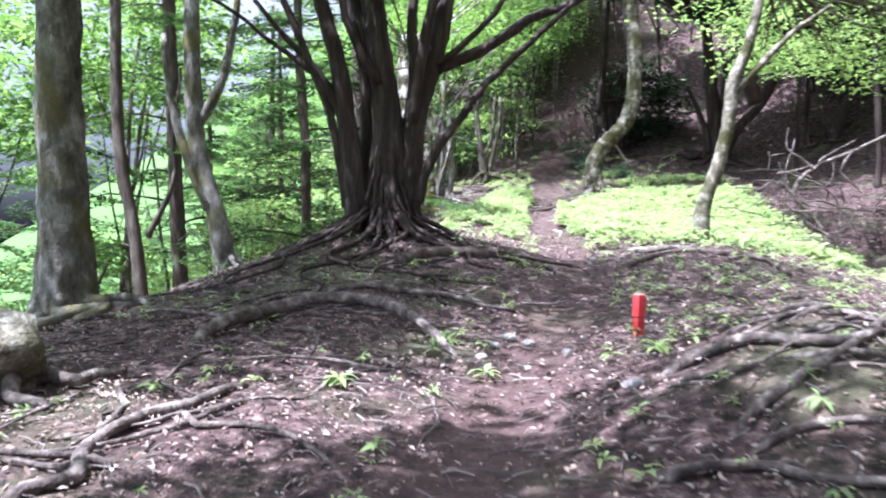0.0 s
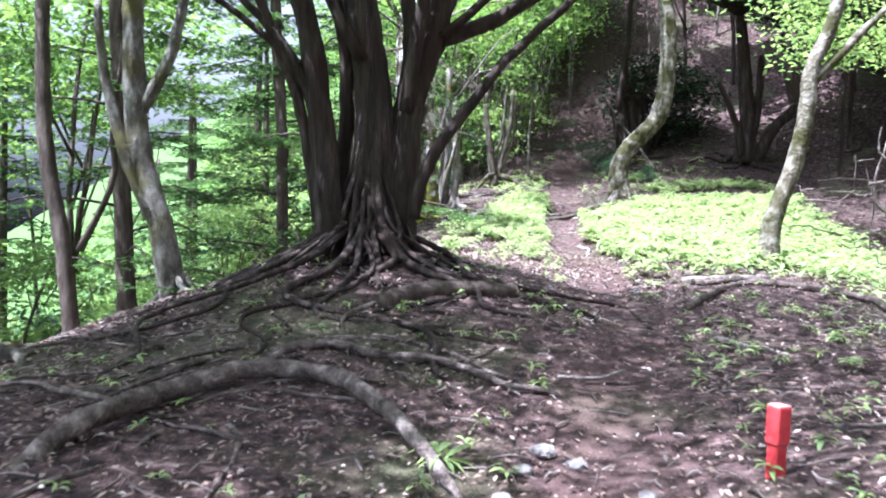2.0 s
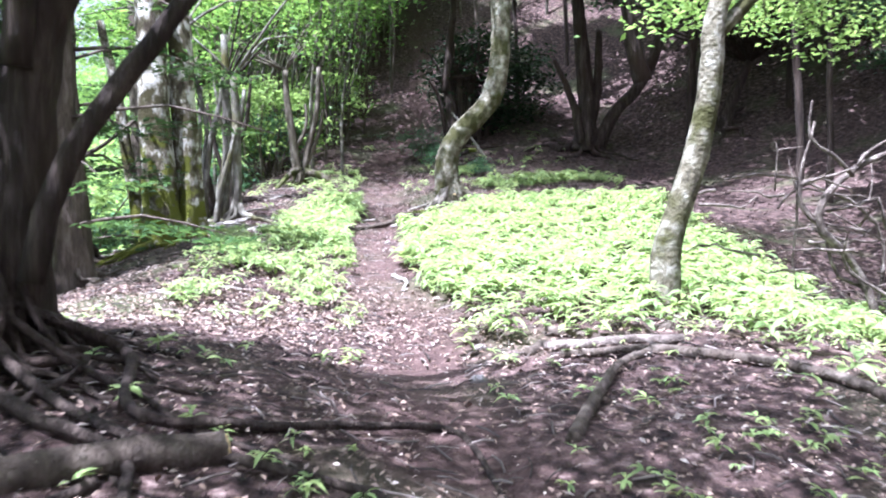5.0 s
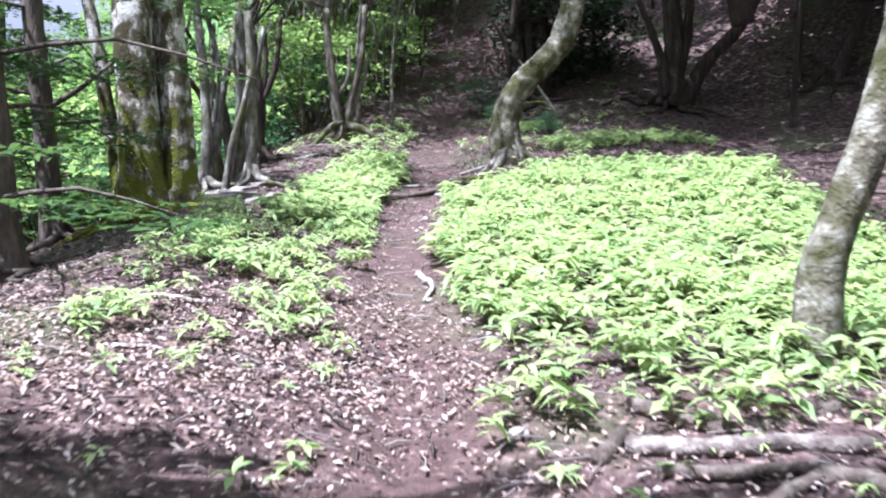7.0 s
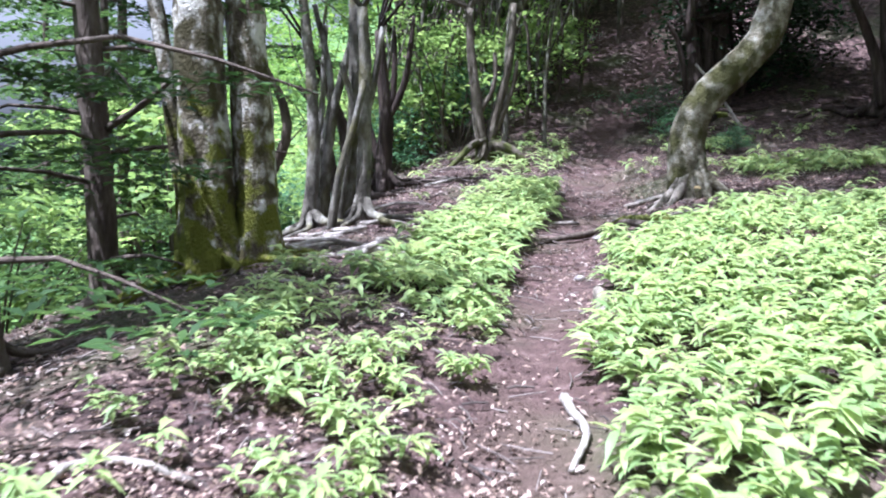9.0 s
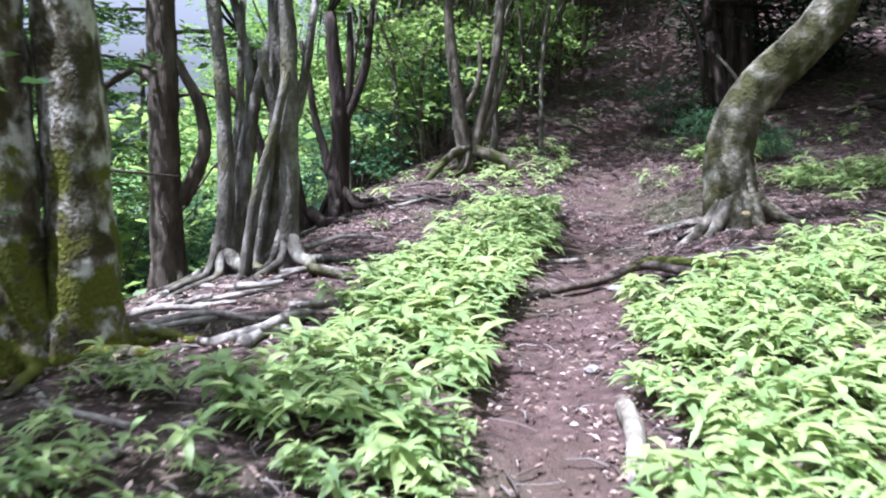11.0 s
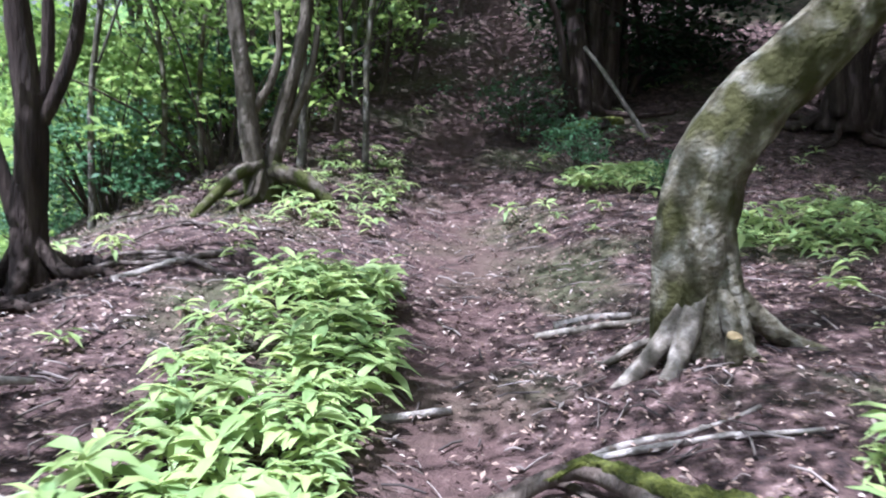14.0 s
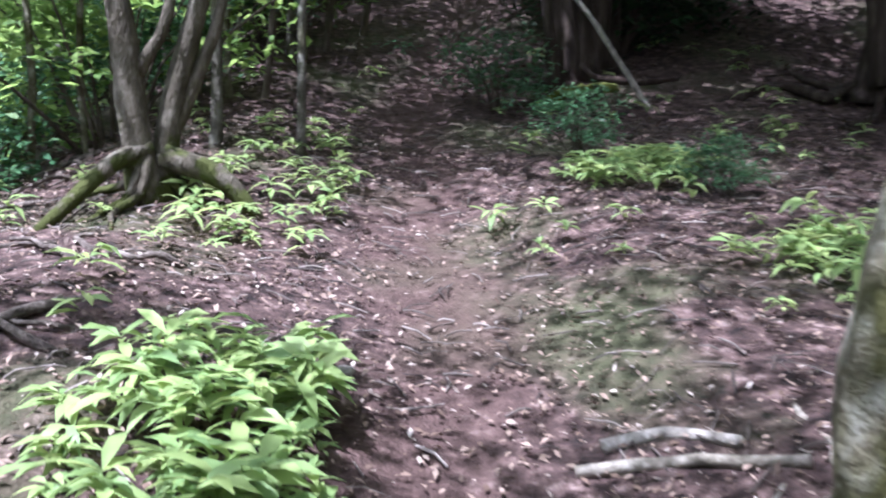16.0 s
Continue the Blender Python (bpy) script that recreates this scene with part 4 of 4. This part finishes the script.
for spec in ([([(-0.81, 18.92, 1.52), (-0.01, 17.99, 1.63), (0.44, 17.75, 1.6)], 0.03, 0.015)], [([(0.24, 17.2, 1.54), (0.38, 17.34, 1.55), (0.5, 17.54, 1.57)], 0.03, 0.02)], [([(-0.9, 20.83, 1.58), (-0.15, 19.91, 1.73), (0.17, 19.38, 1.74)], 0.03, 0.02)], [([(-0.67, 20.27, 1.6), (0.14, 19.14, 1.72), (0.42, 18.97, 1.7)], 0.035, 0.02)], [([(-0.9, 21.05, 1.6), (-0.79, 21.59, 1.67), (0.16, 20.5, 1.79)], 0.03, 0.02)], [([(0.34, 18.94, 1.7), (0.55, 19.17, 1.72), (0.7, 19.74, 1.75)], 0.04, 0.03)], [([(0.52, 18.95, 1.7), (0.65, 19.26, 1.72), (0.97, 19.43, 1.68)], 0.045, 0.03)], [([(0.73, 19.06, 1.68), (0.87, 18.66, 1.62), (1.02, 18.58, 1.59)], 0.02, 0.012)], [([(0.58, 17.8, 1.58), (0.74, 18.02, 1.56), (0.9, 18.23, 1.56)], 0.02, 0.012)], [([(2.26, 22.41, 1.84), (2.49, 22.49, 1.84), (2.62, 22.53, 1.84)], 0.025, 0.02)], [([(3.12, 21.8, 1.84), (3.32, 21.8, 1.91), (3.59, 21.71, 2.01), (3.85, 21.71, 2.09)], 0.02, 0.01)], [([(3.45, 23.68, 2.06), (3.67, 23.62, 2.13), (3.84, 23.36, 2.19)], 0.035, 0.025)], [([(3.12, 21.79, 1.84), (3.54, 21.6, 1.98), (3.98, 21.43, 2.07)], 0.018, 0.01)], [([(0.56, 24.26, 2.26), (0.83, 24.49, 2.32), (1.21, 24.93, 2.41)], 0.03, 0.015)], [([(0.77, 8.43, 0.48), (1.07, 8.48, 0.46), (1.27, 8.76, 0.48)], 0.012, 0.008)], [([(2.19, 9.67, 0.6), (2.4, 9.46, 0.57), (2.56, 9.15, 0.55)], 0.02, 0.012)], [([(0.26, 13.87, 1.13), (0.57, 13.89, 1.09), (0.87, 13.88, 1.05)], 0.015, 0.01)], [([(0.14, 14.43, 1.2), (0.12, 14.9, 1.23), (0.3, 15.05, 1.23), (0.61, 14.94, 1.18)], 0.025, 0.015)], [([(0.42, 14.18, 1.14), (0.62, 14.47, 1.13)], 0.025, 0.015)], [([(-0.2, 14.6, 1.23), (0.1, 14.1, 1.17)], 0.025, 0.015)], [([(2.08, 16.32, 1.21), (2.15, 15.8, 1.16), (2.06, 15.44, 1.11)], 0.03, 0.015)]):
    fallen("stick", "bleached dry stick on leaf litter", spec, DEAD_WOOD, sides=6, category="stick", wander=0.008)
moss_hump = empty("mossy_branch", on_ground(3.0, 21.4), "low rotten branch with a cushion of moss among herbs", "branch")
limb("wood", moss_hump, BARK_BROWN, [on_ground(1.98, 20.98, 0.0), on_ground(2.35, 21.28, 0.05), on_ground(2.65, 21.44, 0.07), on_ground(2.97, 21.5, 0.12), on_ground(3.15, 21.15, 0.1), on_ground(3.35, 20.8, 0.02)], 0.028, 0.05, sides=9, step=0.06, rough=0.12)
limb("moss", moss_hump, MOSS, [on_ground(2.85, 21.5, 0.1), on_ground(3.02, 21.45, 0.15), on_ground(3.2, 21.1, 0.13), on_ground(3.5, 20.85, 0.06), on_ground(3.75, 20.75, 0.0)], 0.025, 0.065, sides=10, step=0.03, rough=0.3, label="yellow-green moss cushion")
cushion = empty("moss_cushion", on_ground(5.97, 31.5), "yellow-green moss cushion at the foot of dark trunks", "moss")
limb("moss", cushion, MOSS, [on_ground(5.5, 31.3, -0.02), on_ground(5.9, 31.25, 0.03), on_ground(6.4, 31.35, -0.02)], 0.25, 0.2, sides=12, step=0.08, rough=0.2, flat=0.4)
fallen("log", "pale weathered log lying beside the bent tree", [([on_ground(3.3, 23.55, 0.02), on_ground(3.6, 23.4, 0.03), on_ground(3.95, 23.1, 0.03)], 0.028, 0.024)], ROOT_PALE, 9, None, "log")
fallen("fallen_branch", "straight dead branch leaning against dark trunks", [([(6.5, 30.3, 3.52), (6.1, 30.5, 4.15), (5.62, 30.7, 4.85)], 0.04, 0.028)], DEAD_WOOD)
tw = [([(6.13, 13.6, 0.51), (5.87, 13.6, 1.27), (5.52, 13.6, 1.65), (5.54, 13.6, 1.95), (5.86, 13.6, 2.24), (6.4, 13.6, 2.46), (7.0, 13.6, 2.72)], 0.06, 0.03),
    ([(5.64, 13.8, 1.71), (5.43, 13.8, 1.9), (5.45, 13.8, 2.21), (5.57, 13.8, 2.65)], 0.035, 0.012),
    ([(5.74, 13.5, 2.14), (5.53, 13.5, 2.32), (5.33, 13.5, 2.49), (5.35, 13.5, 2.79)], 0.03, 0.01),
    ([(6.18, 13.9, 0.52), (6.37, 13.9, 1.46), (6.14, 13.9, 1.84), (5.72, 13.9, 2.03), (5.37, 13.9, 2.15), (4.76, 13.9, 2.14)], 0.03, 0.012),
    ([(5.62, 13.7, 1.58), (5.76, 13.7, 1.27), (6.25, 13.7, 1.24), (6.56, 13.7, 1.59)], 0.025, 0.01),
    ([(6.4, 13.6, 2.46), (6.21, 13.6, 2.09), (6.49, 13.6, 1.84)], 0.03, 0.012),
    ([(5.53, 14.0, 2.16), (5.52, 14.0, 1.58), (5.5, 14.0, 1.26)], 0.022, 0.01),
    ([(5.86, 13.6, 2.24), (5.99, 13.6, 2.45), (6.44, 13.6, 2.62)], 0.025, 0.01)]
twist = empty("dead_shrub", tw[0][0][0], "twisted bare grey dead shrub in the hollow", "shrub")
for pts, r0, r1 in tw:
    limb("branch", twist, ROOT_WOOD, pts, r0 * 0.7, r1 * 0.8, sides=6, rough=0.1, wander=0.015)

for k in range(34):
    a = rng.uniform(-0.6, 3.7)
    x0, y0 = 5.9 + rng.normal(0, 0.5), 13.9 + rng.normal(0, 0.5)
    z0 = float(height(x0, y0)) + rng.uniform(0.1, 1.3)
    L = rng.uniform(0.5, 1.5)
    pts = [(x0, y0, z0)]
    for s in range(3):
        q0 = pts[-1]
        a += rng.normal(0, 0.7)
        pts.append((q0[0] + math.cos(a) * L / 3, q0[1] + rng.normal(0, 0.15), q0[2] + math.sin(a) * L / 3 * rng.uniform(-0.4, 1)))
    limb("twig", twist, ROOT_WOOD, pts, rng.uniform(0.008, 0.022), 0.004, sides=4, step=0.12, wander=0.015)


for k in range(18):
    x0, y0 = 0.15 + rng.normal(0, 0.45), 20.2 + rng.normal(0, 0.7)
    a, L, r0 = rng.normal(0.2, 0.5), rng.uniform(0.3, 0.9), rng.uniform(0.012, 0.032)
    pts = [on_ground(x0 + math.cos(a) * L * s + rng.normal(0, 0.02), y0 + math.sin(a) * L * s + rng.normal(0, 0.04), r0 + rng.uniform(0, 0.06)) for s in (-0.5, 0, 0.5)]
    fallen("stick", "bleached dry stick in a heap by the mossy tree", [(pts, r0, r0 * 0.6)], DEAD_WOOD, sides=6, category="stick", wander=0.006)


def thin_root(x, y, a, length, r):
    pts = []
    for s in range(6):
        pts.append(on_ground(x, y, r * (0.9 if 0 < s < 5 else -0.8) + rng.uniform(0, 0.02)))
        a += rng.normal(0, 0.35)
        x, y = x + math.cos(a) * length / 5, y + math.sin(a) * length / 5
    base = empty("root", pts[0], "thin wiry exposed root on trodden soil", "root", "thin roots across the trail")
    limb("wood", base, ROOT_WOOD, pts, r, r * 0.4, sides=6, step=0.09, rough=0.16, wander=0.007)


for _ in range(46):
    thin_root(rng.uniform(-3.2, -0.1), rng.uniform(4.2, 10), rng.normal(3.6, 0.6), rng.uniform(0.5, 1.6), rng.uniform(0.009, 0.028))
for _ in range(34):
    thin_root(rng.uniform(1.7, 3.6), rng.uniform(3.6, 6.6), rng.normal(0.35, 0.4), rng.uniform(0.5, 1.6), rng.uniform(0.009, 0.028))
for _ in range(16):
    thin_root(rng.uniform(0.2, 1.8), rng.uniform(24, 30), rng.normal(3.3, 0.6), rng.uniform(0.5, 1.4), rng.uniform(0.012, 0.03))

# ---- red marker post ----
def square_prism(name, rings, mat, parent, label=""):
    """A square section with rounded corners, swept up through (height, half-width) rings."""
    bm = bmesh.new()
    rows = []
    for z, half in rings:
        row = []
        for q in range(4):
            for k in range(4):
                a = radians(q * 90 + k * 30)
                cx, cy = (half * 0.72 * (1 if q in (0, 3) else -1)), (half * 0.72 * (1 if q in (0, 1) else -1))
                row.append(bm.verts.new((cx + half * 0.28 * math.cos(a), cy + half * 0.28 * math.sin(a), z)))
        rows.append(row)
    n = len(rows[0])
    for lo, hi in zip(rows, rows[1:]):
        for k in range(n):
            bm.faces.new((lo[k], lo[(k + 1) % n], hi[(k + 1) % n], hi[k]))
    bm.faces.new(rows[-1])
    bm.faces.new(rows[0][::-1])
    me = bpy.data.meshes.new(name)
    bm.to_mesh(me)
    bm.free()
    me.materials.append(mat)
    ob = new(name, me)
    ob.parent = parent
    return tagged(ob, label)


def marker_post(x, y, half, tall):
    t = empty("marker_post", on_ground(x, y), "red-painted square boundary post standing in soil", "post")
    square_prism("stem", [(-0.14, half * 0.8), (tall * 0.5, half * 0.82)], RED_PAINT, t)
    square_prism("sleeve", [(tall * 0.47, half * 0.97), (tall * 0.48, half), (tall - 0.014, half), (tall - 0.004, half * 0.95)], RED_PAINT, t, "faded red upper sleeve")
    square_prism("top_face", [(tall - 0.006, half * 0.93), (tall + 0.002, half * 0.92)], PALE_RED, t, "pale pink flat top")
    # brown strip whose colour stands in for the shadow under the sleeve
    square_prism("shadow_band", [(tall * 0.455, half * 0.84), (tall * 0.475, half * 0.84)], BARK_BROWN, t, "groove under the sleeve, coloured dark as its shadow")
    t.rotation_euler = (0.03, 0.02, 0.45)


marker_post(1.45, 6.45, 0.038, 0.31)

# ---- herbs, litter, twigs and stones ----
def herb_arrays(xy, leaf, tall, per):
    """Low broad-leaved plants: each a whorl of lance-shaped, arching leaves folded along the midrib."""
    n = len(xy)
    z = height(xy[:, 0], xy[:, 1])
    size = rng.uniform(0.6, 1.35, n)
    lean = rng.normal(0, 0.05, (n, 2))
    k = np.repeat(np.arange(n), per)
    m = len(k)
    a = np.tile(np.arange(per) * 2.4, n) + rng.uniform(0, 2 * np.pi, n)[k] + rng.normal(0, 0.3, m)
    lvl = rng.uniform(0.3, 1.0, m) ** 0.7
    L = (leaf * size[k] * rng.uniform(0.7, 1.25, m))[:, None]
    base = np.stack([xy[k, 0] + lean[k, 0] * lvl, xy[k, 1] + lean[k, 1] * lvl, z[k] + tall * size[k] * lvl], -1)
    out = np.stack([np.cos(a), np.sin(a), np.zeros(m)], -1)
    side = np.stack([-np.sin(a), np.cos(a), rng.normal(0, 0.22, m)], -1)
    lift = rng.uniform(0.0, 0.75, m)[:, None]
    droop = rng.uniform(0.25, 0.7, m)[:, None]
    up = np.array([0, 0, 1.0])
    w = L * rng.uniform(0.12, 0.18, m)[:, None]

    def spine(u):
        return base + out * L * u + up * L * (lift * u - droop * u * u)

    rows = [spine(0.0)]
    for u, wide in ((0.3, 0.85), (0.62, 0.9)):
        c = spine(u)
        rows += [c + side * w * wide + up * w * 0.28, c, c - side * w * wide + up * w * 0.28]
    rows.append(spine(1.0))
    v = np.stack(rows, 1).reshape(-1, 3)
    b = 8 * np.arange(m)[:, None]
    tris = ((0, 1, 2), (0, 2, 3), (1, 4, 5), (1, 5, 2), (2, 5, 6), (2, 6, 3), (4, 7, 5), (5, 7, 6))
    return v, np.concatenate([b + np.array([t]) for t in tris])


def points_in(box, density, keep):
    n = int((box[1] - box[0]) * (box[3] - box[2]) * density)
    x, y = rng.uniform(box[0], box[1], n), rng.uniform(box[2], box[3], n)
    ok = keep(x, y, x - path_x(y), rng.uniform(0, 1, n))
    return np.stack([x, y], -1)[ok]


def ragged(x, y):
    return 0.25 * np.sin(x * 2.3 + y * 1.1) + 0.2 * np.sin(y * 3.1 - x * 1.7) + 0.12 * np.sin(x * 7 + y * 5)


patch = points_in((1.5, 9, 11, 23), 75, lambda x, y, d, r: (d > 0.42 + 0.3 * ragged(x, y)) & (d < 4.7 + ragged(x, y)) & (y + 0.25 * d > 13.0 + 0.6 * ragged(x, y)) & (y < 20.7 + 0.4 * ragged(x, y) + 0.35 * (d > 1.5)) & ((x - 3.25) ** 2 + (y - 21.1) ** 2 > 0.2) & (r < np.clip((y + 0.3 * d - 12.7) / 2.6, 0.2, 0.95)))
tagged(from_arrays("herb_patch", *herb_arrays(patch, 0.125, 0.19, 13), HERB), "dense low light green broad-leaved herbs", "herbs", kind="stuff")
strip = points_in((-1, 3.5, 13, 24.5), 62, lambda x, y, d, r: (d < -0.4 - 0.2 * ragged(x, y)) & (d > -1.35 + 0.3 * ragged(y, x) - 0.4 * (y < 17)) & (r < np.clip((y - 13.4) / 5.0, 0.1, 0.95) * (y > 17.6 + ragged(x, y))))
young = points_in((-1, 3.5, 13, 18.6), 120, lambda x, y, d, r: (d < -0.35 - 0.2 * ragged(x, y)) & (d > -2.0 + 0.3 * ragged(y, x)) & (y < 18.2 + ragged(x, y)) & (r < np.clip((y - 13.0) / 3.5, 0.06, 0.9) * np.where(ragged(1.6 * x, 1.6 * y + 2) < 0.03, 0.1, 1.0)))
tagged(from_arrays("herb_strip", *herb_arrays(strip, 0.145, 0.19, 12), HERB), "strip of low green herbs beside the trail", "herbs", kind="stuff")
tagged(from_arrays("young_herbs", *herb_arrays(young, 0.09, 0.13, 11), HERB), "broken patches of small light green herbs", "herbs", kind="stuff")
far = points_in((-1, 9, 22.5, 33), 60, lambda x, y, d, r: (((x - 6.6) / 1.5) ** 2 + ((y - 25.0) / 0.7) ** 2 < 1 + ragged(x, y)) | ((d < -0.7) & (d > -1.7) & (y > 25.8) & (y < 30) & (r < 0.3)) | (((x - 5.1) / 0.6) ** 2 + ((y - 27.4) / 0.7) ** 2 < 1 + ragged(x, y)) | ((r < 0.03) & (abs(d) > 0.5) & (d < 5)))
tagged(from_arrays("herb_tufts", *herb_arrays(far, 0.14, 0.14, 8), HERB), "scattered tufts of green herbs in shade", "herbs", kind="stuff")
sparse = points_in((-3, 6, 3, 14), 22, lambda x, y, d, r: (abs(d) > 0.4) & (r < 0.17 + 0.95 * np.exp(-((d - 0.1) / 0.9) ** 2 - ((y - 9.6) / 1.0) ** 2) + 0.6 * (((x - 1.5) ** 2 + (y - 5.9) ** 2) < 0.35) + 0.45 * ((x > 2.8) & (y > 8.5))))
tagged(from_arrays("seedlings", *herb_arrays(sparse, 0.07, 0.06, 7), HERB), "sparse small green seedlings in bare soil", "herbs", kind="stuff")


def big_plant(x, y, leaf, n):
    t = empty("plant", on_ground(x, y), "small bright green broad-leaved plant in soil", "plant", "single plants by the trail")
    v, f = herb_arrays(np.array([[x, y]]), leaf, leaf * 0.5, n)
    from_arrays("leaves", v, f, HERB, t)
    limb("stem", t, HERB, [on_ground(x, y, -0.03), on_ground(x, y, leaf * 0.3), on_ground(x, y, leaf * 0.5)], 0.006, 0.003, sides=4)


for x, y, s, n in ((-0.66, 5.6, 0.15, 12), (0.05, 6.95, 0.16, 14), (0.33, 6.1, 0.14, 7), (1.35, 5.7, 0.16, 14), (-0.7, 12.2, 0.2, 9), (0.15, 12.0, 0.16, 8), (4.3, 11.6, 0.2, 8), (1.9, 24.6, 0.18, 12), (4.3, 25.6, 0.16, 12), (2.95, 17.3, 0.2, 8)):
    big_plant(x, y, s, n)


def flat_leaves(xy, size):
    n = len(xy)
    p = np.stack([xy[:, 0], xy[:, 1], height(xy[:, 0], xy[:, 1]) + 0.018 + rng.uniform(0, 0.012, n)], -1)
    a = rng.uniform(0, 2 * np.pi, n)
    s = size * rng.uniform(0.5, 1.5, n)[:, None]
    f = np.stack([np.cos(a), np.sin(a), rng.normal(0, 0.3, n)], -1)
    g = np.stack([-np.sin(a), np.cos(a), rng.normal(0, 0.3, n)], -1)
    up = np.array([0, 0, 1.0])
    v = np.stack([p - f * s * 0.5, p + g * s * 0.25 + up * s * 0.1, p + f * s * 0.5, p - g * s * 0.25 + up * s * 0.1], 1).reshape(-1, 3)
    return v, np.arange(4 * n).reshape(n, 4)


# litter is denser round (0.6, 14), to lighten the sunlit ground
near = points_in((-5, 8, 2.5, 30), 430, lambda x, y, d, r: (r < 0.7 - 0.4 * np.exp(-(d / 0.35) ** 2) + 0.5 * ragged(x, y) + 0.7 * np.exp(-((x - 0.6) / 1.6) ** 2 - ((y - 14.0) / 1.5) ** 2)))
tagged(from_arrays("leaf_litter", *flat_leaves(near, 0.037), LITTER), "brown and pale dry fallen leaves on soil", "leaf litter", kind="stuff")
# second layer of pale leaves, added to brighten the same pool of sun
dry = points_in((-1.6, 2.8, 12.2, 16.2), 1100, lambda x, y, d, r: r < np.exp(-((x - 0.7) / 1.3) ** 2 - ((y - 14.1) / 1.2) ** 2) + 0.2 * ragged(x, y))
tagged(from_arrays("leaf_litter", *flat_leaves(dry, 0.034), LITTER), "pale dry leaf litter, thickened to brighten a sunlit spot", "leaf litter", kind="stuff")
wide = points_in((-8, 18, 0, 42), 24, lambda x, y, d, r: (abs(d) > 3) | (y > 29))
tagged(from_arrays("leaf_litter", *flat_leaves(wide, 0.07), LITTER_DARK), "brown fallen leaves over the forest slopes", "leaf litter", kind="stuff")


def twig_arrays(xy, length, r):
    out = []
    for x, y in xy:
        a, L = rng.uniform(0, 6.28), length * rng.uniform(0.4, 1.6)
        x2, y2 = x + math.cos(a) * L, y + math.sin(a) * L
        xm, ym = (x + x2) / 2 + rng.normal(0, L * 0.08), (y + y2) / 2 + rng.normal(0, L * 0.08)
        rr = r * rng.uniform(0.5, 1.5)
        p = np.array([on_ground(x, y, 0.02), on_ground(xm, ym, 0.03), on_ground(x2, y2, 0.02)])
        side = np.array([-math.sin(a), math.cos(a), 0]) * rr
        up = np.array([0, 0, rr * 1.4])
        v = np.stack([p + side, p - side, p + up], 1).reshape(-1, 3)
        f = [(3 * i + j, 3 * i + (j + 1) % 3, 3 * i + 3 + (j + 1) % 3, 3 * i + 3 + j) for i in (0, 1) for j in range(3)]
        out.append((v, np.array(f)))
    return joined(out)


tw_xy = points_in((-4, 7, 2.5, 30), 26, lambda x, y, d, r: r < 0.8)
tagged(from_arrays("twigs", *twig_arrays(tw_xy, 0.15, 0.005), TWIG), "small dry twigs strewn over the soil", "twigs", kind="stuff")


def stone(x, y, s):
    bm = bmesh.new()
    bmesh.ops.create_icosphere(bm, subdivisions=2, radius=s)
    for v in bm.verts:
        v.co *= 1 + 0.35 * noise.noise(v.co * (1.3 / s) + Vector((x, y, 0)))
        v.co.z *= 0.55
    me = bpy.data.meshes.new("stone")
    bm.to_mesh(me)
    bm.free()
    me.materials.append(STONE)
    ob = new("stone", me)
    ob.location = on_ground(x, y, s * 0.15)
    tagged(ob, "small grey stone half sunk in soil", "stone", "stones on the trail")


for x, y, s in ((0.42, 7.0, 0.05), (0.55, 7.25, 0.07), (0.7, 7.1, 0.06), (0.3, 6.7, 0.05), (0.95, 6.6, 0.05), (1.15, 5.2, 0.07), (0.62, 6.4, 0.04), (2.3, 13.0, 0.05), (2.1, 12.2, 0.06), (2.75, 21.3, 0.07), (2.4, 19.4, 0.05), (2.5, 24.4, 0.05)):
    stone(x, y, s)

# ---- undergrowth and conifers that fill the west slope ----
scatter("conifer", [0], (-22, -8, 9, 26), 14, lambda x, y, d: d < -8.0, gap=1.6, scale=(0.7, 1.1))
scatter("bush", [0, 1], (-24, -8, 6, 24), 45, lambda x, y, d: d < -8.5, gap=0.9, scale=(0.8, 1.5))
